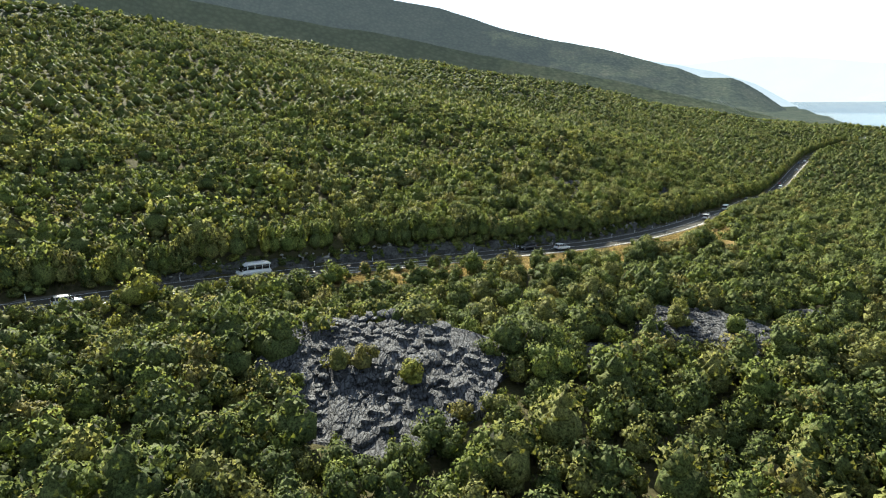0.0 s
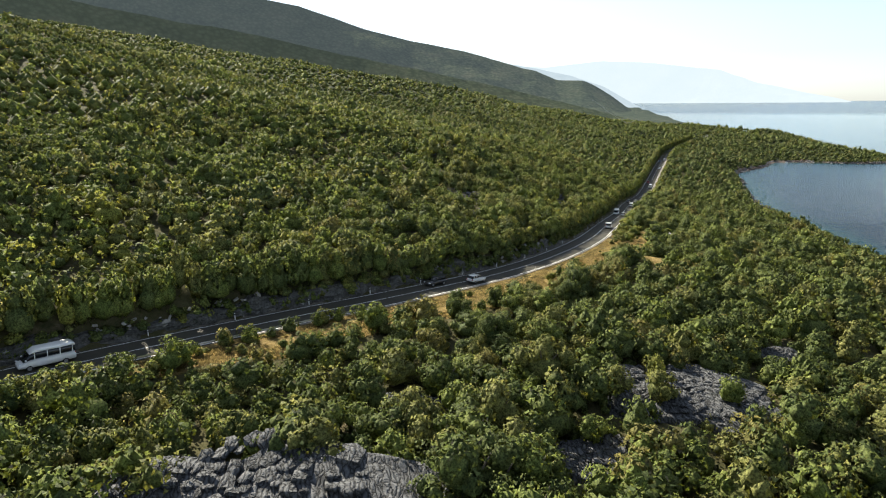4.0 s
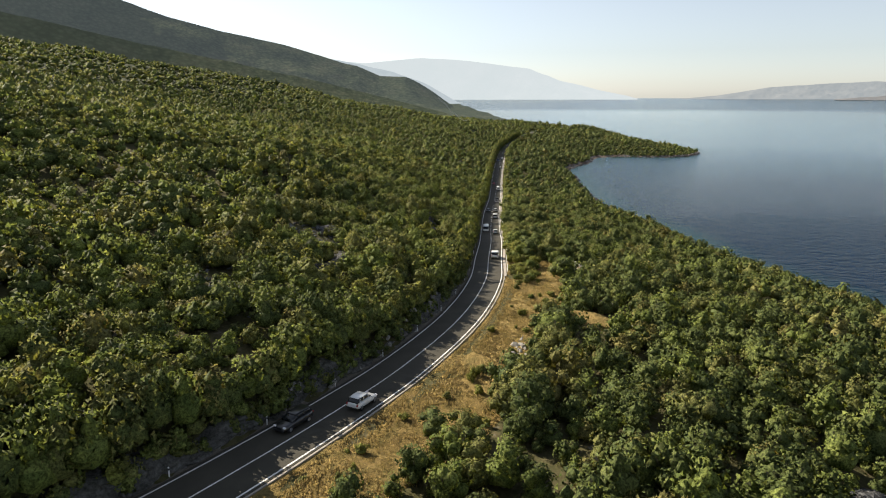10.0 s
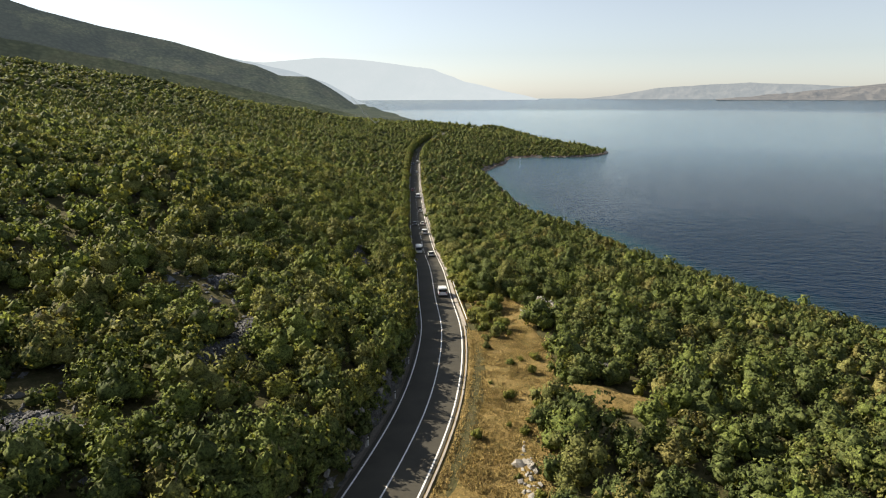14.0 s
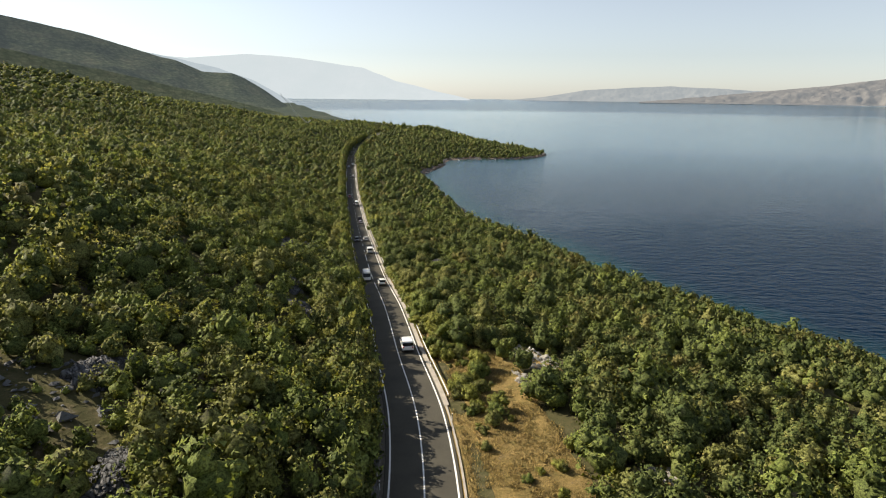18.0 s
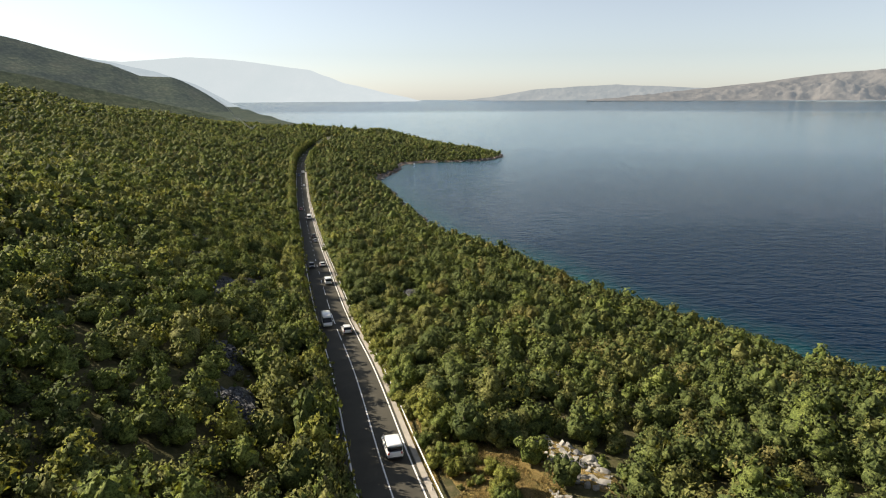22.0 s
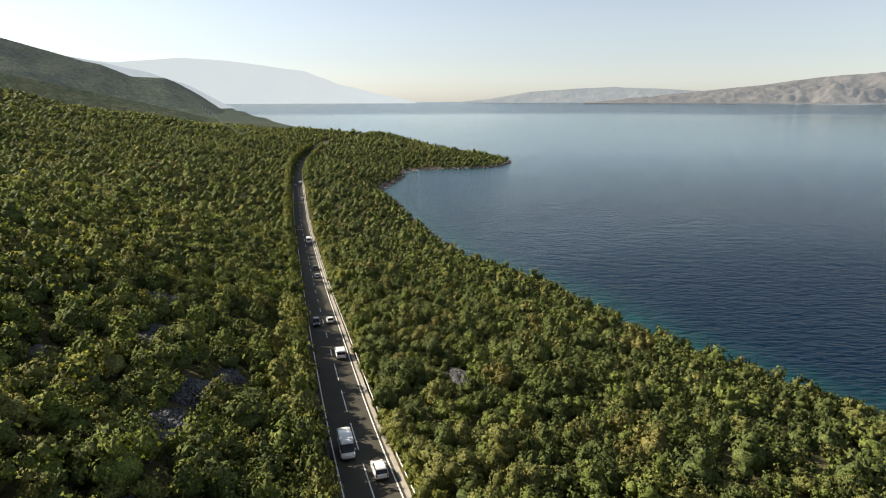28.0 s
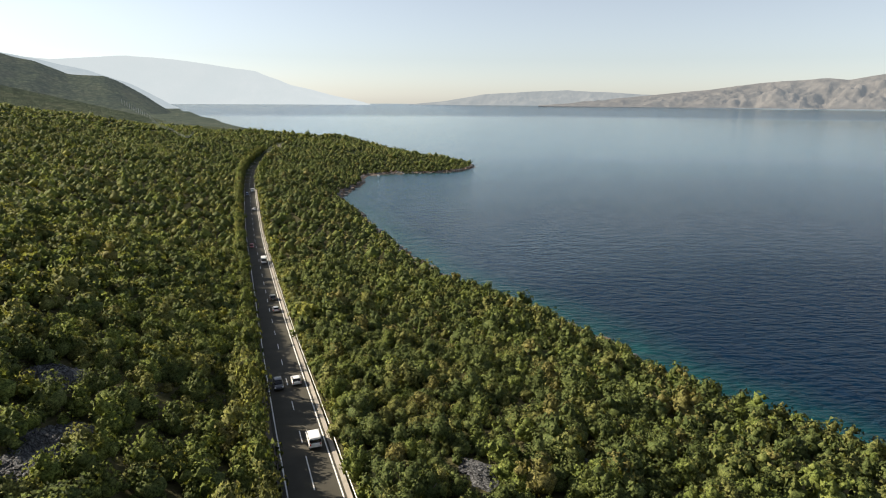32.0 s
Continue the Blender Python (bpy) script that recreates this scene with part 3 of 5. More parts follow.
def heading_at(s):
    a, c = road_at(s - 1.0), road_at(s + 1.0)
    return math.degrees(math.atan2(c[1] - a[1], c[0] - a[0]))


def ribbon(name, s0, s1, profile, material, step=2.0, closed=False):
    """A strip along the road; profile: offsets and heights across it."""
    s = np.arange(s0, s1 + 0.01, step)
    rows = [road_at(s, o, u) for o, u in profile]
    vts = np.stack(rows, 1).reshape(-1, 3)
    return mesh_from(name, vts, grid_faces(len(s), len(profile)), [material], None, False)


S_END = road_s[-1] - 2
road = tagged(new("road", ribbon("road", 0, S_END, [(-3.95, -0.12), (-3.9, 0.0), (0, 0.05), (3.62, 0.0), (3.67, -0.12)], ASPHALT)), "two-lane asphalt coast road with worn grey surface", "road", kind="structure")


def part(name, me, parent, label=""):
    ob = new(name, me)
    ob.parent = parent
    if label:
        ob["label"] = label
    return ob


part("edge_line", ribbon("edge_line", 0, S_END, [(-3.5, 0.014), (-3.32, 0.016)], PAINT_LINE), road, "white painted edge line")
part("edge_line", ribbon("edge_line", 0, S_END, [(3.16, 0.016), (3.34, 0.014)], PAINT_LINE), road, "white painted edge line")
S_DASH = 302.0
part("centre_line", ribbon("centre_line", 0, S_DASH, [(-0.08, 0.056), (0.08, 0.056)], PAINT_LINE), road, "white painted centre line")
dash_s = S_DASH + 2.6
for i in range(110):
    long_ = 9.0 if i < 4 else 4.0
    if dash_s + long_ < S_END - 2:
        part("centre_dash", ribbon("centre_dash", dash_s, dash_s + long_, [(-0.08, 0.056), (0.08, 0.056)], PAINT_LINE, 1.0), road)
    dash_s += 13.2 if i < 4 else 12.0
S_WALL = 234.0
tagged(new("kerb_low", ribbon("kerb_low", 118, S_WALL, [(3.8, -0.2), (3.81, 0.09), (4.02, 0.09), (4.03, -0.4)], CONCRETE, 1.0)), "low pale concrete edging along the outside of the bend", "kerb", kind="structure")
kerb = tagged(new("kerb", ribbon("kerb", S_WALL, 690.0, [(3.68, -0.3), (3.7, 0.1), (4.32, 0.12), (4.34, -0.6)], CONCRETE)), "pale concrete gutter strip beside the road", "kerb", kind="structure")


def guard_rail(s0, s1, off):
    g = tagged(new("guard_rail"), "galvanised steel guard rail on the seaward road edge", "guard rail")
    g.location = road_at(s0, off)
    part("rail", ribbon("rail", s0, s1, [(off + 0.02, 0.48), (off - 0.05, 0.55), (off + 0.0, 0.62), (off - 0.05, 0.69), (off + 0.02, 0.76), (off + 0.05, 0.62), (off + 0.02, 0.48)], STEEL), g)
    g.children[0].matrix_parent_inverse = Matrix.Translation(g.location).inverted()
    post = mesh_from("post", [(x, y, z) for z in (-0.6, 0.72) for x, y in ((-0.05, -0.04), (0.05, -0.04), (0.05, 0.04), (-0.05, 0.04))], [(0, 1, 5, 4), (1, 2, 6, 5), (2, 3, 7, 6), (3, 0, 4, 7), (4, 5, 6, 7), (3, 2, 1, 0)], [STEEL])
    for s in np.arange(s0 + 1, s1, 4.0):
        p = part("post", post, g)
        p.matrix_world = Matrix.Translation(road_at(s, off + 0.1)) @ pose(0, 0, 0, 0, 0, heading_at(s))
    return g


# ---- trees ----
rng = np.random.default_rng(5)


def lobes_of(seed, lobes):
    r = np.random.default_rng(seed)
    cen = np.stack([r.uniform(-0.72, 0.72, lobes), r.uniform(-0.72, 0.72, lobes), r.uniform(0.3, 1.35, lobes)], 1)
    cen[0] = (r.uniform(-0.15, 0.15), r.uniform(-0.15, 0.15), 1.1)
    rad = r.uniform(0.22, 0.48, lobes)
    rad[0] = 0.46
    cen[:, 2] = np.minimum(cen[:, 2], 1.5 - 0.55 * np.hypot(cen[:, 0], cen[:, 1]))
    return r, cen, rad


def crown_template(n, size, seed, lobes=8):
    """Small leaf clumps over a cluster of lobes, in a crown about 1 in radius and 1.7 high: corners (n, 3, 3) and a normal for each."""
    r, cen, rad = lobes_of(seed, lobes)
    which = r.choice(lobes, n * 4, p=rad ** 2 / (rad ** 2).sum())
    v = r.normal(size=(n * 4, 3))
    v[:, 2] += 0.3
    v /= np.linalg.norm(v, axis=1)[:, None]
    p = cen[which] + v * rad[which, None] * r.uniform(0.9, 1.14, n * 4)[:, None]
    inside = np.zeros(n * 4, bool)
    for c, q in zip(cen, rad):
        inside |= np.linalg.norm(p - c, axis=1) < q * 0.88
    keep = np.flatnonzero(~inside & (p[:, 2] > 0.1))[:n]
    p, v = p[keep], v[keep]
    nn = v + r.normal(size=p.shape) * 0.7
    nn /= np.linalg.norm(nn, axis=1)[:, None]
    a = np.cross(nn, r.normal(size=p.shape))
    a /= np.linalg.norm(a, axis=1)[:, None]
    b_ = np.cross(nn, a)
    sz = size * r.uniform(0.6, 1.25, len(p))[:, None]
    shade = 0.85 * v + 0.42 * nn + 0.45 * (p - (0, 0, 0.6))
    shade /= np.linalg.norm(shade, axis=1)[:, None]
    return np.stack([p + a * sz, p - a * sz * 0.6 + b_ * sz * 0.9, p - a * sz * 0.6 - b_ * sz * 0.9], 1), np.repeat(shade[:, None], 3, 1)


ICO = bmesh.new()
bmesh.ops.create_icosphere(ICO, subdivisions=1, radius=1)
ico_v = np.array([v.co[:] for v in ICO.verts])
ico_f = np.array([[v.index for v in f.verts] for f in ICO.faces])
ICO.free()
ICO = bmesh.new()
bmesh.ops.create_icosphere(ICO, subdivisions=2, radius=1)
ball_v = np.array([v.co[:] for v in ICO.verts])
ball_f = np.array([[v.index for v in f.verts] for f in ICO.faces])
ICO.free()


octa_v = np.array([(1, 0, 0), (-1, 0, 0), (0, 1, 0), (0, -1, 0), (0, 0, 1), (0, 0, -1)], float)
octa_f = np.array([(0, 2, 4), (2, 1, 4), (1, 3, 4), (3, 0, 4), (2, 0, 5), (1, 2, 5), (3, 1, 5), (0, 3, 5)])


def core_template(seed, lobes, count, k=0.8):
    """The closed inner mass of a crown: its first lobes as rough balls."""
    r, cen, rad = lobes_of(seed, lobes)
    if count == 1:
        v = octa_v * r.uniform(0.85, 1.15, (len(octa_v), 1)) * (0.85, 0.85, 0.75) + (0, 0, 0.66)
        return v[octa_f], octa_v[octa_f]
    T_, N_ = [], []
    sv_, sf = (ico_v, ico_f) if count > 6 else (octa_v * 1.05, octa_f)
    for i in range(count):
        w = sv_ * r.uniform(0.85, 1.12, (len(sv_), 1))
        T_.append((w * rad[i] * k + cen[i])[sf])
        N_.append((sv_ + 0.3 * cen[i] * (1, 1, 0))[sf])
    w = ico_v * (0.72, 0.72, 0.5) + (0, 0, 0.6)
    T_.append(w[ico_f])
    N_.append(ico_v[ico_f])
    return np.vstack(T_), np.vstack(N_)


def leafy_mesh(name, P, N, index, mats):
    """Loose triangles with a normal attribute."""
    P = np.asarray(P, np.float32).reshape(-1, 3)
    n = len(P) // 3
    me = bpy.data.meshes.new(name)
    me.vertices.add(len(P))
    me.vertices.foreach_set("co", P.ravel())
    me.loops.add(len(P))
    me.loops.foreach_set("vertex_index", np.arange(len(P), dtype=np.int32))
    me.polygons.add(n)
    me.polygons.foreach_set("loop_start", np.arange(0, 3 * n, 3, dtype=np.int32))
    me.polygons.foreach_set("loop_total", np.full(n, 3, np.int32))
    for q in mats:
        me.materials.append(q)
    me.polygons.foreach_set("material_index", np.asarray(index, np.int32))
    at = me.attributes.new("crown_normal", "FLOAT_VECTOR", "POINT")
    at.data.foreach_set("vector", np.asarray(N, np.float32).ravel())
    me.update()
    return me


def scatter(name, label, spots, zs, scales, heights, tmpls, mats_idx, leaves_of):
    """One mesh of many trees, each a turned and scaled crown."""
    rot = rng.uniform(0, 2 * math.pi, len(spots))
    tid = rng.integers(0, len(tmpls), len(spots))
    V, N, I = [], [], []
    for k, (tm, nm_, _) in enumerate(tmpls):
        sel = np.flatnonzero(tid == k)
        if not len(sel):
            continue
        c, s_ = np.cos(rot[sel])[:, None, None], np.sin(rot[sel])[:, None, None]
        sc, hh = scales[sel][:, None, None], heights[sel][:, None, None]
        x = (tm[None, :, :, 0] * c - tm[None, :, :, 1] * s_) * sc + spots[sel, 0][:, None, None]
        y = (tm[None, :, :, 0] * s_ + tm[None, :, :, 1] * c) * sc + spots[sel, 1][:, None, None]
        z = tm[None, :, :, 2] * hh + zs[sel][:, None, None]
        V.append(np.stack([x, y, z], -1).reshape(-1, 3).astype(np.float32))
        N.append(np.stack([nm_[None, :, :, 0] * c - nm_[None, :, :, 1] * s_, nm_[None, :, :, 0] * s_ + nm_[None, :, :, 1] * c, np.broadcast_to(nm_[None, :, :, 2], x.shape)], -1).reshape(-1, 3).astype(np.float32))
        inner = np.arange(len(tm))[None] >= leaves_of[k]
        # three trees in ten get the shade-coloured leaf on their core
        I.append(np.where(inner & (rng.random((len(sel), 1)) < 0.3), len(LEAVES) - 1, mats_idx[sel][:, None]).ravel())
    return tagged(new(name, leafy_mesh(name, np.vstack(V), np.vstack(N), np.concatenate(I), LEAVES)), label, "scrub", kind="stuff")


def tree_template(leaves, size, seed, lobes, count):
    (a, an), (c, cn) = crown_template(leaves, size, seed, lobes), core_template(seed, lobes, count)
    return np.vstack([a, c]), np.vstack([an, cn]), len(a)


# bare patches of limestone among the scrub: x, y, radius along the slope, radius across, turn
BARE = [(-4.5, 69.5, 11.2, 12.5, 80), (43.5, 90, 9, 6.5, -15), (25.5, 80.5, 4.4, 3.4, 10), (9.5, 93.4, 4, 1.8, 0), (35, 88.5, 3, 3, 0), (66.5, 103, 4, 2.5, 30), (83, 220, 4.5, 2.2, 65), (89, 233, 4.5, 2, 60),
        (93, 246, 4, 2.4, 50), (105, 264, 5, 2.4, 55), (112, 274, 4.5, 2.6, 40), (119, 295, 6, 2.8, 45), (114.5, 290.5, 5, 2.2, 40), (125.5, 312, 4.5, 3.2, 30), (121, 280, 3.5, 1.6, 50), (39, 176, 4.5, 2.4, 40),
        (44, 183, 4, 2, 50), (48, 199, 3.5, 2, 40), (19, 168, 4, 2.4, 30), (129, 206, 3, 1.6, 60), (120, 222, 2.6, 1.4, 50), (158, 265, 4, 2, 60), (173, 255.5, 3, 1.6, 50)]


RUBBLE = [(105.5, 190, 6.5, 3.0, 70), (56.5, 144.5, 9, 0.9, 48), (82.5, 147.5, 3.5, 1.5, -50), (97, 184.5, 4.5, 1.2, 60), (88, 159, 3, 1.4, 40)]
MOUND = (78.5, 152.5, 7.5, 3.8, -42)


def in_bare(x, y, grow=1.0):
    m_ = np.zeros(np.shape(x), bool)
    for cx, cy, ra, rb, ang in BARE + RUBBLE + [MOUND]:
        ca, sa = math.cos(radians(ang)), math.sin(radians(ang))
        u, w = (x - cx) * ca + (y - cy) * sa, -(x - cx) * sa + (y - cy) * ca
        m_ |= (u / (ra * grow)) ** 2 + (w / (rb * grow)) ** 2 < 1 + 0.35 * vnoise(x, y, 4, 9)
    return m_


def in_clear(x, y):
    """Low ground kept open of trees: before the mound, and before the split outcrop."""
    m_ = np.zeros(np.shape(x), bool)
    for cx, cy, ra, rb in ((73.5, 148.5, 5.5, 3.8), (81, 149, 5.5, 4.0), (40, 83.5, 6.5, 3.6), (24.5, 76, 3.2, 2.6), (101, 183.5, 4, 3.5), (-6, 56.5, 6, 3.0)):
        m_ |= ((x - cx) / ra) ** 2 + ((y - cy) / rb) ** 2 < 1
    return m_


def verge_width(s):
    return 4.6 + (7.0 * sstep(98, 122, s) + 3.4 * sstep(138, 172, s)) * (1 - sstep(248, 272, s)) + 0.8 * sstep(250, 300, s)


def verge(d, s, x, y):
    """The open grassy verge on the sea side of the bend."""
    wide = verge_width(s)
    return (d > 0) & (d < wide * (1 + 0.25 * vnoise(x, y, 7, 12)))


NEAR_LINE = np.array([(-4, 48, 0), (12, 88, 0), (32, 120, 0), (76, 176, 0), (108, 215, 0), (140, 258, 0), (160, 288, 0)], float)


def stony(x, y, d):
    """Where the hillside above the road is thinly wooded, from 0 to 1."""
    return sstep(-8, -14, d) * sstep(-75, -45, d)


def spots_for(x0, x1, y0, y1, step, lo, hi, seed):
    r = np.random.default_rng(seed)
    X, Y = np.meshgrid(np.arange(x0, x1, step), np.arange(y0, y1, step))
    X = X.ravel() + r.uniform(-0.48, 0.48, X.size) * step
    Y = Y.ravel() + r.uniform(-0.48, 0.48, Y.size) * step
    k = (Y > 28 + 0.36 * X) & (Y > 28 - 0.95 * X - 30)
    X, Y = X[k], Y[k]
    dn = np.abs(nearest(NEAR_LINE, X, Y)[0])
    k = (dn >= lo * 0.99) & (dn < hi * 1.9)
    X, Y, dn = X[k], Y[k], dn[k]
    z, d, s, ds = land(X, Y)
    dn = np.where(dn > 155, 155 + (dn - 155) * (1 - 0.45 * sstep(-260, -100, d)), dn)
    k = (dn >= lo) & (dn < hi)
    X, Y, dn, z, d, s, ds = X[k], Y[k], dn[k], z[k], d[k], s[k], ds[k]
    thin = 0.75 * vnoise(X, Y, 11, 21) + 0.5 * vnoise(X, Y, 28, 22)
    ok = (ds > 2.6 + 2 * vnoise(X, Y, 14, 77)) & ~((d > -7.2) & (d < 6.0) & (s < road_s[-1])) & ~verge(d, s, X, Y) & ~in_bare(X, Y, 1.04) & ~in_clear(X, Y) & (thin > -0.95 - 0.4 * (Y < 135) + 0.17 * sstep(-75, -45, d) + 0.2 * stony(X, Y, d))
    ok &= ~((d > -8.2) & (d < 0) & (s > 60) & (s < 250))
    return np.stack([X, Y], 1)[ok], z[ok], s[ok], d[ok], dn[ok]


def tree_sizes(xy, r):
    n = len(xy)
    g = np.clip(0.92 * np.exp(0.27 * r.normal(size=n)) + 0.2 * vnoise(xy[:, 0], xy[:, 1], 15, 31), 0.42, 1.75)
    g = g * (1 + 0.12 * sstep(110, 70, xy[:, 1]) * sstep(60, 30, xy[:, 0]))
    sc = 2.05 * g
    hh = 2.15 * g * r.uniform(0.8, 1.2, n)
    pick = 0.7 * vnoise(xy[:, 0], xy[:, 1], 22, 33) + 0.8 * r.normal(size=n)
    idx = np.select([pick > 1.25, pick > 0.3, pick > -0.5, pick > -1.3], [2, 1, 0, 3], 4)
    idx = np.where((idx == 4) & (r.random(n) < 0.75), 0, idx)
    return sc, hh, idx


ZONES = [("scrub_wood_near", 0, 52, 3.0, 262, 0.085, 8, 9, 5, (-120, 240, 25, 400)),
         ("scrub_wood_middle", 52, 155, 3.25, 58, 0.15, 8, 7, 3, (-260, 380, 20, 520)),
         ("scrub_wood_slope", 155, 430, 4.1, 18, 0.2, 6, 6, 1, (-560, 820, 20, 900)),
         ("scrub_wood_far", 430, 1250, 7.9, 7, 0.33, 5, 5, 1, (-1200, 800, 100, 1500)),
         ("scrub_wood_headland", 430, 1250, 5.6, 9, 0.3, 5, 5, 1, (310, 960, 470, 1150))]
NEAR_TREES = []
for zi, (nm, lo, hi, step, leaves, size, kinds, lobes, count, (bx0, bx1, by0, by1)) in enumerate(ZONES):
    r = np.random.default_rng(100 + zi)
    xy, z, s, d, dn = spots_for(bx0, bx1, by0, by1, step, lo, hi, 200 + zi)
    sc, hh, idx = tree_sizes(xy, r)
    # towards the sea the crowns are darker and browner
    seaward, luck = d > 9, r.random(len(d))
    idx = np.where(seaward & (idx == 2), 1, idx)
    idx = np.where(seaward & (luck < 0.4), 3, np.where(seaward & (luck < 0.47), 4, idx))
    # the coast beyond the straight is planted by the last zone
    coast = (xy[:, 0] > 310) & (xy[:, 1] > 470) & (d > -110)
    if zi >= 3:
        pick = coast if zi == 4 else ~coast
        xy, z, s, d, dn, sc, hh, idx = (q[pick] for q in (xy, z, s, d, dn, sc, hh, idx))
    if zi == 4:
        sc, hh = sc * 1.35, hh * 1.25
    elif step > 5:
        sc, hh = sc * 1.75, hh * 1.2
    elif step > 3.9:
        sc = sc * 1.1
    if zi == 0:
        # the 300 larger trees along the middle of the stretch stand as things of their own
        rank = np.argsort(np.where(sc > 1.5, dn, 999))[:300]
        NEAR_TREES = [(xy[i], z[i], sc[i], hh[i], idx[i]) for i in rank]
        rest = np.setdiff1d(np.arange(len(xy)), rank)
        xy, z, sc, hh, idx = xy[rest], z[rest], sc[rest], hh[rest], idx[rest]
    tm = [tree_template(leaves, size, 10 * zi + k, lobes, count) for k in range(kinds)]
    scatter(nm, "dense low oak and hornbeam scrub covering the hillside", xy, z - 0.15, sc, hh, tm, idx, [t[2] for t in tm])

# the close row of trees along the landward side, which shades the road
r = np.random.default_rng(140)
ss = np.arange(24, 985, 1.8)
ss = ss + r.uniform(-0.7, 0.7, len(ss))
cutrow = (ss > 85) & (ss < 235)
oo = np.where(cutrow, -6.5, -5.9) - np.abs(r.normal(size=len(ss))) * 0.7
xy = np.stack([np.interp(ss, road_s, road_line[:, 0]) + np.interp(ss, road_s, side[:, 0]) * oo, np.interp(ss, road_s, road_line[:, 1]) + np.interp(ss, road_s, side[:, 1]) * oo], 1)
z = np.maximum(land(xy[:, 0], xy[:, 1])[0], np.interp(ss, road_s, road_line[:, 2]) + np.where(cutrow, 2.3, 0.0))
sc, hh, idx = tree_sizes(xy, r)
tm = [tree_template(220, 0.098, 500 + k, 9, 3) for k in range(6)]
scatter("roadside_scrub", "row of oak scrub overhanging the landward road edge", xy, z - 0.15, np.clip(sc, 1.6, 2.6) * 1.05, np.clip(hh, 2.4, 3.3) * np.where((ss > 150) & (ss < 240), 1.05, np.where(ss > 700, 1.9, 1.5)), tm, idx, [t[2] for t in tm])

# scrub pressing against the seaward side before the bend
ss = np.repeat(np.arange(0, 138, 1.8), 3)
ss = ss + r.uniform(-0.8, 0.8, len(ss))
oo = np.tile([5.6, 7.2, 12.6], len(ss) // 3) + r.uniform(-0.6, 0.9, len(ss))
open_ = ((oo > 6.6) & ((r.random(len(ss)) < 0.45) | (ss > 98))) | ((ss > 98) & (r.random(len(ss)) < 0.4))
ss, oo = ss[~open_], oo[~open_]
xy = np.stack([np.interp(ss, road_s, road_line[:, 0]) + np.interp(ss, road_s, side[:, 0]) * oo, np.interp(ss, road_s, road_line[:, 1]) + np.interp(ss, road_s, side[:, 1]) * oo], 1)
z = land(xy[:, 0], xy[:, 1])[0]
sc, hh, idx = tree_sizes(xy, r)
scatter("seaward_scrub", "low oak scrub along the seaward road edge", xy, z - 0.15, np.clip(sc, 1.1, 2.2) * 0.7, np.where(oo < 9, np.clip(hh, 0.9, 1.7) * 0.95, np.clip(hh, 1.3, 2.4)), tm, idx, [t[2] for t in tm])

# pale yellow-green bushes behind the guard rail, then trees over the far bends
ss = np.repeat(np.arange(268, 980, 1.7), 2)
ss = ss + r.uniform(-0.8, 0.8, len(ss))
far_ = ss > 700
oo = np.tile([5.7, 7.0], len(ss) // 2) + r.uniform(-0.35, 0.7, len(ss))
xy = np.stack([np.interp(ss, road_s, road_line[:, 0]) + np.interp(ss, road_s, side[:, 0]) * oo, np.interp(ss, road_s, road_line[:, 1]) + np.interp(ss, road_s, side[:, 1]) * oo], 1)
z = land(xy[:, 0], xy[:, 1])[0]
sc, hh, idx = tree_sizes(xy, r)
keep = r.random(len(ss)) < np.where(far_, 0.6, 0.72)
idx = np.where(far_ | (r.random(len(ss)) < 0.35), idx, 2)
tm = [tree_template(90, 0.13, 700 + k, 7, 2) for k in range(5)]
scatter("rail_side_scrub", "yellow-green bushes and trees along the seaward road edge", xy[keep], z[keep] - 0.1, np.where(far_, sc * 1.1, np.clip(sc, 0.8, 1.6) * 0.75)[keep], np.where(far_, hh * 1.35, np.clip(hh, 0.8, 1.8) * 0.8)[keep], tm, idx[keep], [t[2] for t in tm])

# undergrowth in the gaps of the wood beside the way
r = np.random.default_rng(171)
X, Y = np.meshgrid(np.arange(-110, 230, 2.6), np.arange(28, 390, 2.6))
X, Y = X.ravel() + r.uniform(-1.2, 1.2, X.size), Y.ravel() + r.uniform(-1.2, 1.2, X.size)
k = (Y > 28 + 0.36 * X) & (Y > -2 - 0.95 * X) & (np.abs(nearest(NEAR_LINE, X, Y)[0]) < 80)
X, Y = X[k], Y[k]
z, d, s_, ds = land(X, Y)
thin = 0.75 * vnoise(X, Y, 11, 21) + 0.5 * vnoise(X, Y, 28, 22)
k = (ds > 5) & (np.abs(d) > 8.5) & ~verge(d, s_, X, Y) & ~in_bare(X, Y, 0.9) & (r.random(len(X)) < np.where(thin < -0.45, 0.85, np.where(in_bare(X, Y, 1.25), 0.8, 0.08)))
xy, z = np.stack([X, Y], 1)[k], z[k]
sc, hh, idx = tree_sizes(xy, r)
tm = [tree_template(70, 0.15, 760 + k, 6, 2) for k in range(5)]
scatter("undergrowth", "low bushes and saplings in the gaps of the scrub", xy, z - 0.1, np.clip(sc * 0.42, 0.45, 1.1), np.clip(hh * 0.45, 0.4, 1.2), tm, idx, [t[2] for t in tm])

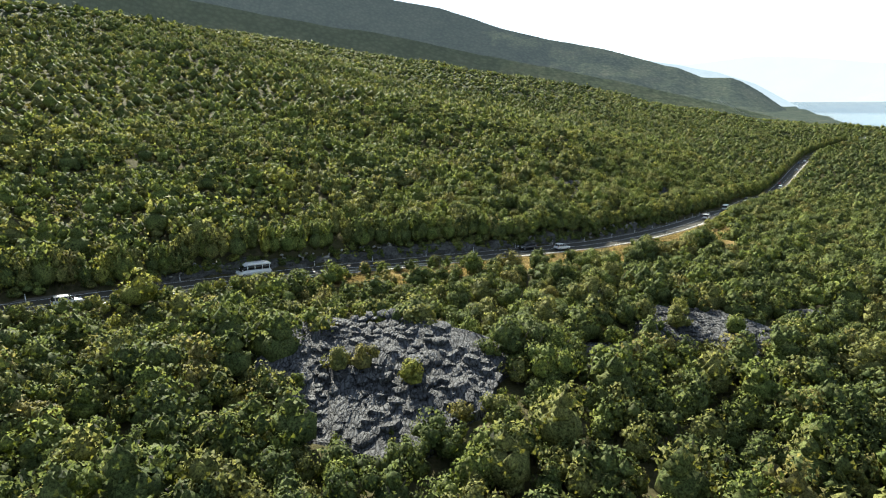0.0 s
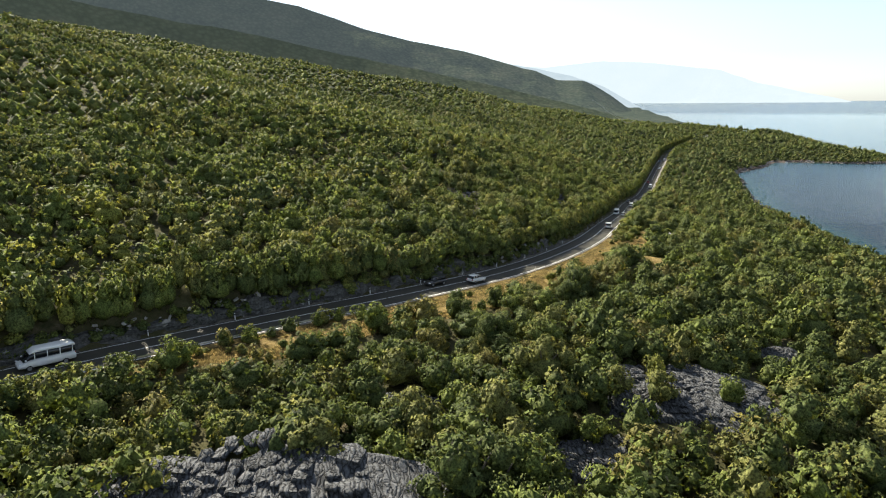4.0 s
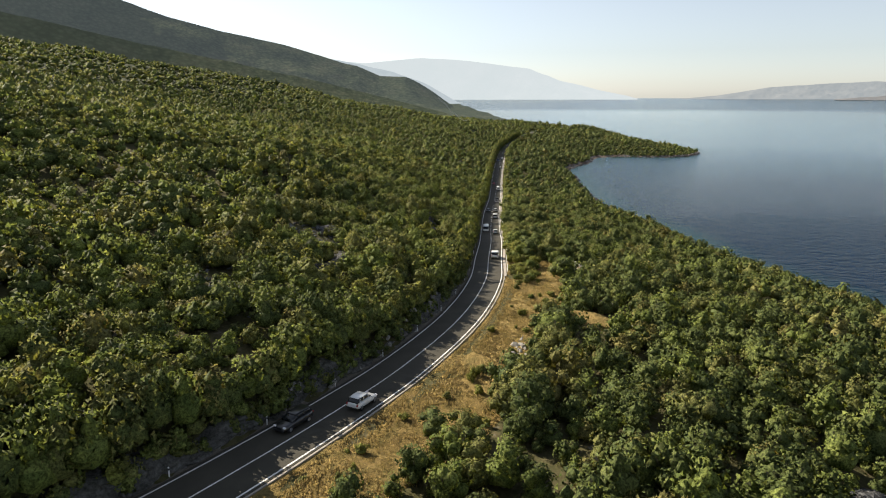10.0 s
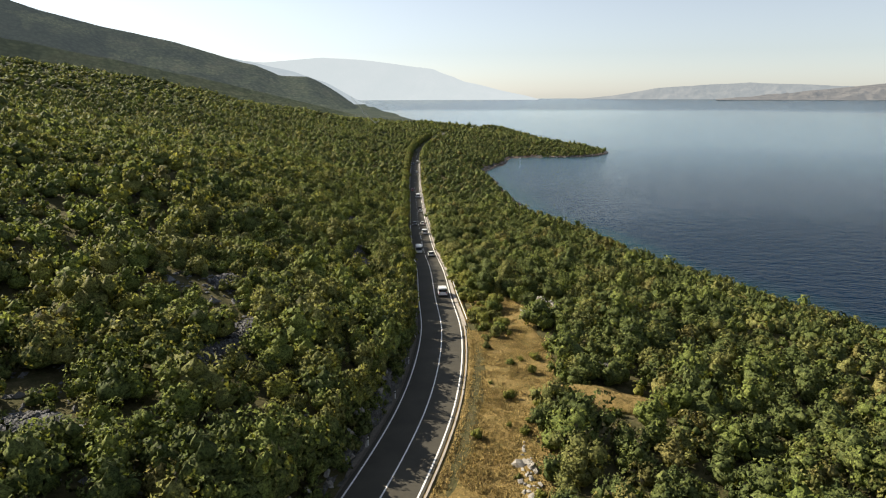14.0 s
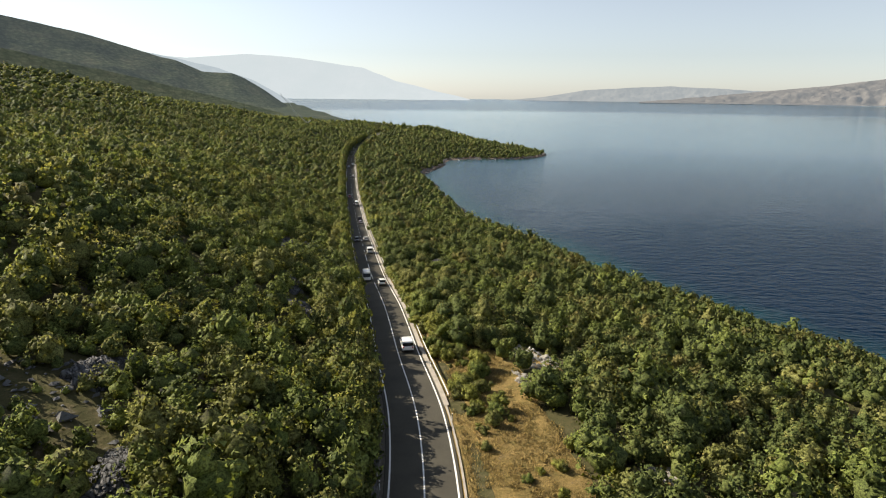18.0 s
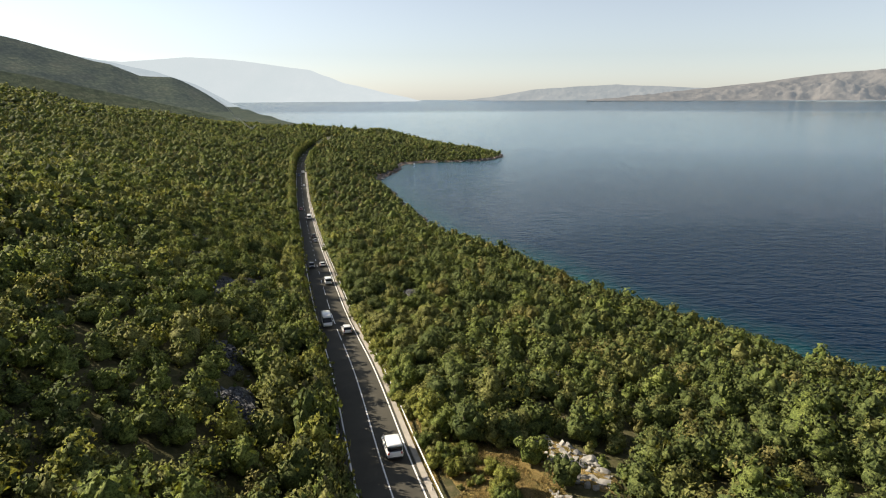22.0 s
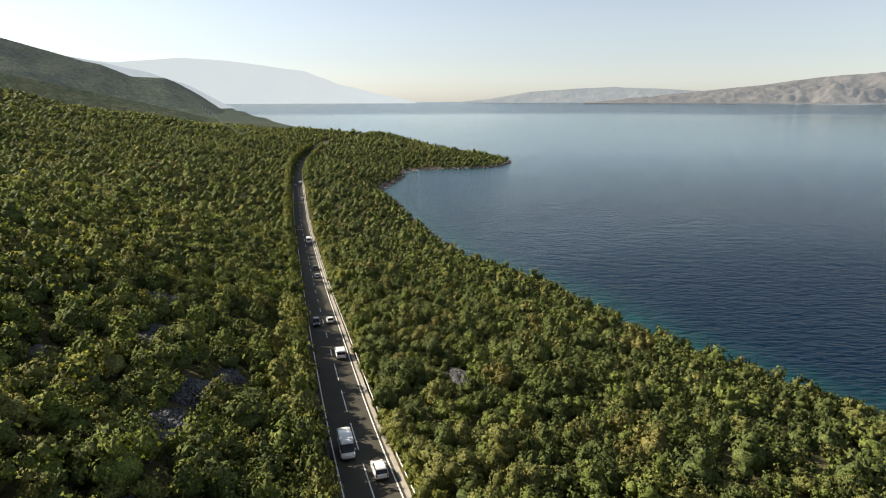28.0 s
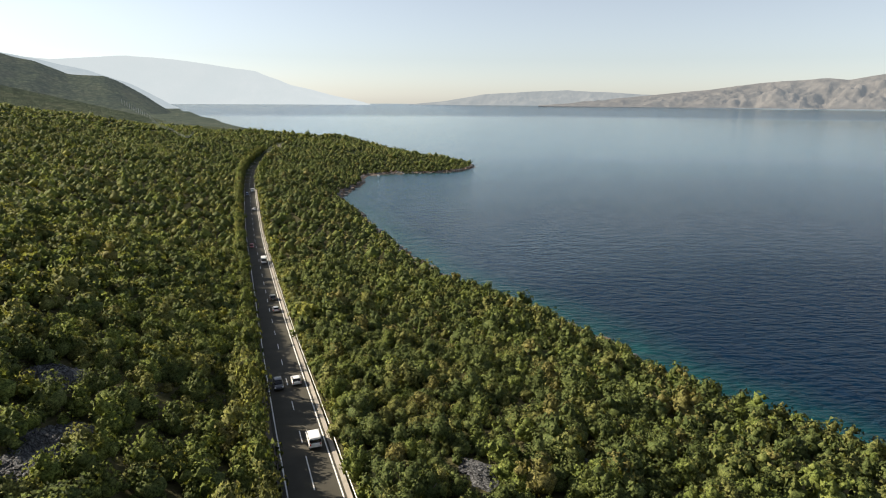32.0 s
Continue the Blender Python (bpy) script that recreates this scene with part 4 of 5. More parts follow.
# trees that stand as things: a trunk with limbs under a leafy crown
def trunk_mesh(seed):
    r = np.random.default_rng(seed)
    V, F = [], []

    def tube(a, b_, ra, rb, n=6):
        a, b_ = np.array(a, float), np.array(b_, float)
        w = b_ - a
        w /= np.linalg.norm(w)
        u = np.cross(w, (0.3, 1, 0.1))
        u /= np.linalg.norm(u)
        v_ = np.cross(w, u)
        base = len(V)
        for c, q in ((a, ra), ((a + b_) / 2 + r.normal(size=3) * 0.03, (ra + rb) / 2), (b_, rb)):
            for i in range(n):
                t = 2 * math.pi * i / n
                V.append(c + q * (math.cos(t) * u + math.sin(t) * v_))
        for k in range(2):
            for i in range(n):
                F.append((base + k * n + i, base + k * n + (i + 1) % n, base + (k + 1) * n + (i + 1) % n, base + (k + 1) * n + i))

    fork = np.array((r.uniform(-0.08, 0.08), r.uniform(-0.08, 0.08), 0.55))
    tube((0, 0, -0.2), fork, 0.09, 0.06)
    for k in range(4):
        a = 2 * math.pi * (k + r.uniform(0, 0.6)) / 4
        tube(fork, fork + (0.5 * math.cos(a), 0.5 * math.sin(a), r.uniform(0.4, 0.75)), 0.05, 0.015)
    return mesh_from("trunk", V, F, [BARK], None, True)


HUE = ["green", "olive green", "yellow-green", "dark green", "bronze-tinged"]
trunks = [trunk_mesh(k) for k in range(4)]
crowns = {}
for k in range(5):
    for v_ in range(3):
        P_, N_, nl = tree_template(560, 0.07, 300 + 7 * k + v_, 10, 8)
        crowns[k, v_] = leafy_mesh("crown", P_, N_, np.zeros(len(P_), int), [LEAVES[k]])
r = np.random.default_rng(77)
for (x, y), z, sc, hh, k in NEAR_TREES:
    t_ = new("tree")
    t_.matrix_world = Matrix.LocRotScale((x, y, z - 0.1), Euler((0, 0, r.uniform(0, 6.28))), (sc, sc, hh))
    part("trunk", trunks[r.integers(4)], t_)
    part("crown", crowns[int(k), int(r.integers(3))], t_)
    size_ = "tall" if hh > 2.3 else "low" if hh < 1.6 else "middling"
    tagged(t_, f"{size_} rounded {HUE[int(k)]} scrub tree on the stony slope", "tree", "scrub trees along the road")

# ---- stone: outcrops, the road cutting, rubble ----
def stone_mesh(seed, flat=0.6):
    """A weathered block, angular, with clipped corners."""
    r = np.random.default_rng(seed)
    v = ball_v.copy() if seed % 2 else ico_v.copy()
    f = ball_f if seed % 2 else ico_f
    p = np.sign(v) * np.abs(v) ** 0.62
    p *= 1 + 0.16 * r.normal(size=(len(v), 1))
    p *= (1.0, r.uniform(0.55, 0.8), flat * r.uniform(0.8, 1.2))
    return mesh_from("stone", p, f, [PALE_STONE], None, False)


STONES = [stone_mesh(k) for k in range(8)]


def lay_stones(parent, xs, ys, zs, sizes, turn, r, tilt=14):
    for x, y, z, q in zip(xs, ys, zs, sizes):
        ob = new("stone", STONES[r.integers(8)])
        ob.parent = parent
        ob.matrix_world = Matrix.LocRotScale((x, y, z), Euler((radians(r.normal() * tilt), radians(r.normal() * tilt), radians(turn + r.normal() * 25))), (q, q * r.uniform(0.7, 1.1), q * r.uniform(0.6, 1.1)))


def outcrop(cx, cy, ra, rb, ang, seed, lean=0.0):
    """A pavement of cracked limestone with loose blocks on it."""
    r = np.random.default_rng(seed)
    ca, sa = math.cos(radians(ang)), math.sin(radians(ang))
    nr, na = max(8, int(ra * 1.6)), max(28, int(ra * 5))
    rr_ = np.linspace(0, 1, nr)
    aa = np.linspace(0, 2 * math.pi, na)
    R_, A_ = np.meshgrid(rr_, aa, indexing="ij")
    edge = 1.22 + 0.16 * np.sin(3 * A_ + seed) + 0.1 * np.sin(7 * A_ + 2 * seed)
    u, w = R_ * ra * np.cos(A_) * edge, R_ * rb * np.sin(A_) * edge
    x, y = cx + u * ca - w * sa, cy + u * sa + w * ca
    z = land(x, y)[0].reshape(x.shape)
    hump = 0.55 * (1 - R_ ** 2) + 0.3 * vnoise(x, y, 2.1, 5) + 0.2 * np.abs(vnoise(x, y, 0.9, 6)) + 0.25 * vnoise(u * 0.4 + 50, w * 1.6, 1.2, 7)
    z = z + lean * np.maximum(y - cy + 0.9 * max(ra, rb), 0) * (R_ < 0.97)
    z = z + np.where(R_ > 0.97, -0.35, 0.12 + np.maximum(hump, -0.05))
    base = new("limestone_outcrop", mesh_from("limestone_outcrop", np.stack([x, y, z], -1).reshape(-1, 3), grid_faces(nr, na), [KARST], None, False))
    tagged(base, "cracked grey limestone outcrop bare of soil among scrub", "rock outcrop")
    # rounded blocks, close together, with open joints and uneven sizes
    gap = max(0.62, math.sqrt(3.14 * ra * rb * 1.1 / 300))
    spots = []
    for _ in range(6000):
        if len(spots) >= 296:
            break
        p, q = r.uniform(-1.08, 1.08, 2) * (ra, rb), gap * float(np.clip(np.exp(0.3 * r.normal()), 0.55, 1.9))
        if all(((p[0] - o[0]) / 1.35) ** 2 + (p[1] - o[1]) ** 2 > (0.37 * (q + k)) ** 2 for o, k in spots):
            spots.append((p, q))
    u, w = np.array([p for p, _ in spots]).T
    sizes = np.array([q for _, q in spots])
    x, y = cx + u * ca - w * sa, cy + u * sa + w * ca
    rad = np.hypot(u / ra, w / rb)
    keep = rad < 1.0 + 0.16 * vnoise(x, y, 3.0, 41)
    z = land(x, y)[0] + 0.24 + 0.55 * (1 - rad ** 2) + 0.3 * vnoise(x, y, 2.1, 5) + lean * np.maximum(y - cy + 0.9 * max(ra, rb), 0)
    for x_, y_, z_, q in zip(x[keep], y[keep], z[keep], sizes[keep]):
        ob = new("block", BLOCKS[r.integers(len(BLOCKS))])
        ob.parent = base
        ob.matrix_world = Matrix.LocRotScale((x_, y_, z_), Euler((radians(r.normal() * 11) + lean, radians(r.normal() * 11), radians(ang + 18 * float(vnoise(x_, y_, 5.0, 4)) + r.normal() * 14))), (q * 0.86, q * r.uniform(0.46, 0.62), q * r.uniform(0.2, 0.36)))


def block_mesh(seed):
    """A rounded limestone block, worn by rain."""
    r = np.random.default_rng(seed)
    p = np.sign(ico_v) * np.abs(ico_v) ** 0.55 * (1 + 0.09 * r.normal(size=(len(ico_v), 1)))
    return mesh_from("block", p * (1, 1, 0.9), ico_f, [KARST], None, seed % 3 == 0)


BLOCKS = [block_mesh(k) for k in range(9)]
for i, b_ in enumerate(BARE):
    outcrop(*b_, 400 + i, 0.13 if i == 0 else 0.07 if i < 3 else 0.0)


def rubble(cx, cy, ra, rb, ang, seed):
    """A low bank of earth and dry grass strewn with broken stone."""
    r = np.random.default_rng(seed)
    ca, sa = math.cos(radians(ang)), math.sin(radians(ang))
    R_, A_ = np.meshgrid(np.linspace(0, 1, 9), np.linspace(0, 2 * math.pi, 36), indexing="ij")
    edge = 1.15 + 0.15 * np.sin(3 * A_ + seed)
    u, w = R_ * ra * np.cos(A_) * edge, R_ * rb * np.sin(A_) * edge
    x, y = cx + u * ca - w * sa, cy + u * sa + w * ca
    z = land(x, y)[0].reshape(x.shape) + np.where(R_ > 0.97, -0.5, 0.12 + min(0.7, 0.22 * rb) * (1 - R_ ** 2) + 0.15 * vnoise(x, y, 1.6, 5))
    base = new("rubble_bank", mesh_from("rubble_bank", np.stack([x, y, z], -1).reshape(-1, 3), grid_faces(9, 36), [DRY], None, True))
    tagged(base, "low bank of earth strewn with broken pale stone", "rubble bank")
    n = int(min(150, 2.6 * ra * rb * 3.14))
    rad, th = np.sqrt(r.uniform(0, 1, n)), r.uniform(0, 2 * math.pi, n)
    u, w = rad * ra * np.cos(th), rad * rb * np.sin(th)
    x, y = cx + u * ca - w * sa, cy + u * sa + w * ca
    z = land(x, y)[0] + 0.14 + min(0.7, 0.22 * rb) * (1 - rad ** 2)
    lay_stones(base, x, y, z, np.clip(0.27 * np.exp(0.5 * r.normal(size=n)), 0.12, 0.8), ang + 20, r, 25)


for i, b_ in enumerate(RUBBLE):
    rubble(*b_, 450 + i)

# the low dry mound beyond the verge
cx, cy, ra, rb, ang = MOUND
ca, sa = math.cos(radians(ang)), math.sin(radians(ang))
R_, A_ = np.meshgrid(np.linspace(0, 1, 12), np.linspace(0, 2 * math.pi, 48), indexing="ij")
u, w = R_ * ra * np.cos(A_) * (1.1 + 0.12 * np.sin(3 * A_)), R_ * rb * np.sin(A_) * (1.1 + 0.1 * np.sin(5 * A_))
x, y = cx + u * ca - w * sa, cy + u * sa + w * ca
z = land(x, y)[0].reshape(x.shape) + np.where(R_ > 0.97, -0.6, 0.15 + 0.75 * (1 - R_ ** 2) ** 0.7 + 0.2 * vnoise(x, y, 1.4, 5))
tagged(new("earth_mound", mesh_from("earth_mound", np.stack([x, y, z], -1).reshape(-1, 3), grid_faces(12, 48), [DRY], None, True)), "low mound of dry earth and straw-coloured grass", "mound")

# broken stone lying loose between the bushes above the road
r = np.random.default_rng(205)
n = 34000
x, y = r.uniform(-40, 150, n), r.uniform(105, 345, n)
z, d, s_, _ = land(x, y)
thin = 0.75 * vnoise(x, y, 11, 21) + 0.5 * vnoise(x, y, 28, 22)
keep = (d < -9) & (d > -85) & ((thin < -0.5 + 0.12 * r.normal(size=n)) | (r.random(n) < 0.05))
x, y, z = x[keep], y[keep], z[keep]
n = len(x)
q = np.clip(0.26 * np.exp(0.45 * r.normal(size=n)), 0.12, 0.9)
turn = r.uniform(0, 6.28, n)
bv = (np.sign(octa_v) * np.abs(octa_v) ** 0.8)[None] * (1 + 0.3 * r.normal(size=(n, 6, 1))) * np.stack([q * 1.2, q * 0.85, q * 0.7], -1)[:, None]
cs_, sn_ = np.cos(turn)[:, None], np.sin(turn)[:, None]
V_ = np.stack([bv[..., 0] * cs_ - bv[..., 1] * sn_ + x[:, None], bv[..., 0] * sn_ + bv[..., 1] * cs_ + y[:, None], bv[..., 2] + z[:, None] + 0.05], -1)
F_ = octa_f[None] + (np.arange(n) * 6)[:, None, None]
tagged(new("loose_stones", mesh_from("loose_stones", V_.reshape(-1, 3), F_.reshape(-1, 3), [ROCK])), "loose grey limestone rubble between the bushes", "stones", kind="stuff")

# bushes rooted in the big outcrop
for i, (x, y, q, kk) in enumerate([(-9.8, 69.2, 1.75, 1), (-7.0, 69.6, 1.9, 4), (-0.9, 67.4, 1.75, 2), (-14.0, 66.0, 1.0, 0), (38.0, 88.5, 2.2, 1), (46.0, 87.0, 1.7, 0), (41.0, 94.0, 1.8, 2), (33.5, 90.5, 2.0, 1), (27.0, 83.0, 1.6, 0)]):
    b_ = new("bush")
    b_.matrix_world = Matrix.LocRotScale((x, y, ground_z(x, y) + 0.35 + (0.13 * max(y - 58.3, 0) if x < 10 else 0.3)), Euler((0, 0, 1.3 * i)), (q, q, q * 1.15))
    part("stem", trunks[i % 4], b_)
    part("foliage", crowns[kk, i % 3], b_)
    tagged(b_, f"{HUE[kk]} bush rooted in the bare limestone", "bush", "bushes on the limestone outcrop")

# the rock face cut along the landward side of the bend
CUT0, CUT1 = 66.0, 246.0
cs = np.arange(CUT0, CUT1, 0.7)
steps = np.linspace(0, 1, 11)
CS, ST = np.meshgrid(cs, steps, indexing="ij")
high = (2.1 + 0.8 * vnoise(CS, CS * 0, 14, 3) + 0.5 * vnoise(CS, CS * 0, 4, 4)) * sstep(CUT0, 96, CS) * (1 - sstep(212, CUT1, CS))
off_ = -4.55 - 0.25 * ST - 0.9 * ST ** 2.2 + 0.35 * vnoise(CS, ST * 6, 2.2, 8) + 0.3 * vnoise(CS, ST * 9, 0.9, 9)
off_ = np.where(ST > 0.95, -7.6, off_)
base_ = road_at(CS.ravel(), 0.0).reshape(*CS.shape, 3)
nrm = np.stack([np.interp(CS, road_s, side[:, 0]), np.interp(CS, road_s, side[:, 1])], -1)
cx_, cy_ = base_[..., 0] + nrm[..., 0] * off_, base_[..., 1] + nrm[..., 1] * off_
cz_ = base_[..., 2] - 0.3 + high * ST ** 0.8 + 0.15 * vnoise(CS, ST * 8, 1.0, 10)
cut = new("rock_wall", mesh_from("rock_wall", np.stack([cx_, cy_, cz_], -1).reshape(-1, 3), grid_faces(len(cs), len(steps)), [CUT_ROCK], None, False))
tagged(cut, "rough grey limestone face cut beside the road", "rock face", kind="structure")
r = np.random.default_rng(61)
n = 230
ss = r.uniform(78, 236, n)
oo = -(4.75 + 1.5 * r.random(n))
pp = np.array([road_at(a, o) for a, o in zip(ss, oo)])
zz = pp[:, 2] - 0.1 + np.clip((-oo - 4.9) * 2.0, 0, 2.6) * sstep(CUT0, 96, ss) * (1 - sstep(212, CUT1, ss))
lay_stones(cut, pp[:, 0], pp[:, 1], zz, np.clip(0.38 * np.exp(0.4 * r.normal(size=n)), 0.15, 0.9), 50, r, 25)
# bushes rooted in the rock face
r = np.random.default_rng(62)
n = 340
ss = r.uniform(60, 244, n)
oo = -(5.0 + 1.3 * r.random(n))
xy = np.array([road_at(a, o)[:2] for a, o in zip(ss, oo)])
zz = np.interp(ss, road_s, road_line[:, 2]) - 0.2 + np.clip((-oo - 4.9) * 1.6, 0, 2.2)
sc, hh, idx = tree_sizes(xy, r)
tm = [tree_template(110, 0.14, 600 + k, 7, 2) for k in range(4)]
scatter("rock_face_scrub", "bushes growing out of the rock face", xy, zz, sc * 0.45, hh * 0.45, tm, idx, [t[2] for t in tm])
# a shallow stone gutter between the road and the rock
tagged(new("gutter", ribbon("gutter", 20, 560, [(-3.95, -0.02), (-4.3, -0.12), (-4.6, -0.06), (-5.0, 0.05)], GRAVEL)), "gravelly drainage strip along the landward road edge", "gutter", kind="structure")

# ---- the grassy verge on the seaward side of the bend ----
vs = np.arange(94, 320, 1.0)
vt = np.linspace(0, 1, 14)
VS, VT = np.meshgrid(vs, vt, indexing="ij")
wide = verge_width(VS) + 2.2 + 1.2 * vnoise(VS, VS * 0, 9, 2)
voff = 3.7 + (wide - 3.7) * VT
vb = road_at(VS.ravel(), 0.0).reshape(*VS.shape, 3)
vx = vb[..., 0] + np.interp(VS, road_s, side[:, 0]) * voff
vy = vb[..., 1] + np.interp(VS, road_s, side[:, 1]) * voff
vz = land(vx, vy)[0].reshape(vx.shape)
vz = np.where(VT < 0.02, vb[..., 2] - 0.02, np.maximum(vz, vb[..., 2] - 0.25 - 0.1 * (voff - 4.3)) + 0.1 + 0.12 * vnoise(vx, vy, 2.5, 4))
vz = np.where(VT > 0.98, vz - 0.6, vz)
tagged(new("grass_verge", mesh_from("grass_verge", np.stack([vx, vy, vz], -1).reshape(-1, 3), grid_faces(len(vs), len(vt)), [DRY], None, True)), "dry straw-coloured grass verge beside the bend", "verge", kind="structure")


def verge_spot(s, f):
    w = verge_width(s) + 1.2
    o = 4.7 + (w - 4.7) * f
    p = road_at(s, o)
    return p, max(ground_z(p[0], p[1]), p[2] - 0.25 - 0.1 * (o - 4.3))


r = np.random.default_rng(31)
n = 30000
ss, ff = r.uniform(98, 312, n), r.uniform(0, 1, n)
w = verge_width(ss) + 1.6
oo = 4.5 + (w - 4.5) * ff
px = np.interp(ss, road_s, road_line[:, 0]) + np.interp(ss, road_s, side[:, 0]) * oo
py = np.interp(ss, road_s, road_line[:, 1]) + np.interp(ss, road_s, side[:, 1]) * oo
pz = np.maximum(land(px, py)[0], np.interp(ss, road_s, road_line[:, 2]) - 0.25 - 0.1 * (oo - 4.3)) + 0.1
keep = (vnoise(px, py, 3.5, 18) + 0.5 * vnoise(px, py, 1.2, 19) > -0.5)
px, py, pz = px[keep], py[keep], pz[keep]
k = 5
ang_ = r.uniform(0, 6.28, (len(px), k))
lean = r.uniform(0.1, 0.45, (len(px), k))
hg = r.uniform(0.12, 0.36, (len(px), k))
bx = px[:, None] + r.normal(size=(len(px), k)) * 0.14
by = py[:, None] + r.normal(size=(len(px), k)) * 0.14
bz = np.repeat(pz[:, None], k, 1)
tip = np.stack([bx + lean * hg * np.cos(ang_), by + lean * hg * np.sin(ang_), bz + hg], -1)
lft = np.stack([bx - 0.05 * np.sin(ang_), by + 0.05 * np.cos(ang_), bz - 0.05], -1)
rgt = np.stack([bx + 0.05 * np.sin(ang_), by - 0.05 * np.cos(ang_), bz - 0.05], -1)
P_ = np.stack([tip, lft, rgt], 2).reshape(-1, 3)
N_ = np.tile((0.0, 0.0, 1.0), (len(P_), 1)) + 0.5 * r.normal(size=P_.shape)
tagged(new("dry_grass", leafy_mesh("dry_grass", P_, N_, np.zeros(len(P_) // 3), [GRASS_BLADE])), "tufts of dry straw-coloured grass", "grass", kind="stuff")

# low green bushes standing on the verge
r = np.random.default_rng(14)
for i in range(215):
    s_ = r.uniform(108, 305) if i < 95 else r.uniform(226, 330)
    p, z = verge_spot(s_, r.uniform(0.12, 1.0) if s_ < 226 else r.uniform(0.05, 0.62))
    b_ = new("bush")
    q = r.uniform(0.35, 0.85) if i < 95 else r.uniform(0.8, 1.5)
    b_.matrix_world = Matrix.LocRotScale((p[0], p[1], z - 0.02), Euler((0, 0, r.uniform(0, 6.28))), (q, q, q * r.uniform(0.8, 1.2)))
    kk = int(r.choice([0, 2, 2, 1]))
    part("stem", trunks[i % 4], b_)
    part("foliage", crowns[kk, i % 3], b_)
    tagged(b_, f"small {HUE[kk]} bush in the dry verge grass", "bush", "bushes on the grass verge")

# ---- rocks along the waterline ----
r = np.random.default_rng(90)
sl = along(shore_line)
lo_, hi_ = sl[np.argmin(np.hypot(shore_line[:, 0] - 232, shore_line[:, 1] - 130))], sl[np.argmin(np.hypot(shore_line[:, 0] - 720, shore_line[:, 1] - 670))]
n = 2600
t_ = r.uniform(lo_, hi_, n)
sxn = np.gradient(shore_line, axis=0)
sxn /= np.linalg.norm(sxn, axis=1)[:, None]
ofs = r.normal(size=n) * 1.6 - 0.8
px = np.interp(t_, sl, shore_line[:, 0]) + np.interp(t_, sl, sxn[:, 1]) * ofs
py = np.interp(t_, sl, shore_line[:, 1]) - np.interp(t_, sl, sxn[:, 0]) * ofs
pz = np.maximum(land(px, py)[0], -0.3)
sz_ = np.clip(0.8 * np.exp(0.5 * r.normal(size=n)), 0.3, 2.6)
rot = r.uniform(0, 6.28, n)
bv = (np.sign(ico_v) * np.abs(ico_v) ** 0.7)[None] * (1 + 0.16 * r.normal(size=(n, len(ico_v), 1))) * np.stack([sz_, sz_ * 0.75, sz_ * 0.6], -1)[:, None]
cx, sx_ = np.cos(rot)[:, None], np.sin(rot)[:, None]
V_ = np.stack([bv[..., 0] * cx - bv[..., 1] * sx_ + px[:, None], bv[..., 0] * sx_ + bv[..., 1] * cx + py[:, None], bv[..., 2] + pz[:, None]], -1)
F_ = ico_f[None] + (np.arange(n) * len(ico_v))[:, None, None]
tagged(new("shore_rocks", mesh_from("shore_rocks", V_.reshape(-1, 3), F_.reshape(-1, 3), [ROCK, SHORE_ROCK], np.repeat(r.random(n) < 0.5, len(ico_f)).astype(int))), "pale and reddish rocks along the waterline", "rocks", kind="stuff")

# ---- guard rails and marker posts ----
guard_rail(4, 138, 4.3)
guard_rail(S_WALL + 2, 560, 4.55)


def box(bm, x0, x1, y0, y1, z0, z1, bev=0.0):
    g = bmesh.ops.create_cube(bm, size=1.0)
    bmesh.ops.scale(bm, verts=g["verts"], vec=(x1 - x0, y1 - y0, z1 - z0))
    bmesh.ops.translate(bm, verts=g["verts"], vec=((x0 + x1) / 2, (y0 + y1) / 2, (z0 + z1) / 2))
    if bev:
        es = {e for v in g["verts"] for e in v.link_edges}
        bmesh.ops.bevel(bm, geom=list(es), offset=bev, segments=2, affect="EDGES", profile=0.6)


def done(name, bm, material, smooth=False):
    me = bpy.data.meshes.new(name)
    bm.normal_update()
    bm.to_mesh(me)
    bm.free()
    me.materials.append(material)
    for f in me.polygons:
        f.use_smooth = smooth
    return me


def marker_post():
    t = new("marker_post")
    bm = bmesh.new()
    box(bm, -0.06, 0.06, -0.05, 0.05, -0.2, 1.0, 0.02)
    part("post", done("post", bm, WHITE_PLASTIC), t)
    bm = bmesh.new()
    box(bm, -0.063, 0.063, -0.053, 0.053, 0.72, 0.9)
    part("band", done("band", bm, BLACK_PLASTIC), t, "black band with reflector")
    return tagged(t, "white plastic road marker post with black band", "marker post", "marker posts along the road")


mp0 = marker_post()
mp0.matrix_world = Matrix.Translation(road_at(62, -4.3, -0.1)) @ pose(0, 0, 0, 0, 0, heading_at(62))
for s_ in range(84, 540, 12):
    if s_ < 300 or s_ % 36 == 2:
        copy_thing(mp0, Matrix.Translation(road_at(s_, -4.3, -0.1)) @ pose(0, 0, 0, 0, 0, heading_at(s_)))
for s_ in (182, 206, 230, 248):
    copy_thing(mp0, Matrix.Translation(road_at(s_, 4.1, -0.1)) @ pose(0, 0, 0, 0, 0, heading_at(s_)))

# ---- vehicles ----
GLASS, _nt, _b = mat("car_glass", 0.06)
_b.inputs["Base Color"].default_value = (0.012, 0.014, 0.016, 1)
TYRE = plain("tyre_rubber", (0.02, 0.02, 0.02), 0.85, 0, 0.2)
RIM = plain("alloy_rim", (0.45, 0.45, 0.46), 0.35, 0.8, 0.1)
LAMP, _nt, _b = mat("lamp_glass", 0.1)
_b.inputs["Base Color"].default_value = (0.75, 0.76, 0.78, 1)
TAIL, _nt, _b = mat("tail_lamp", 0.15)
_b.inputs["Base Color"].default_value = (0.35, 0.015, 0.012, 1)


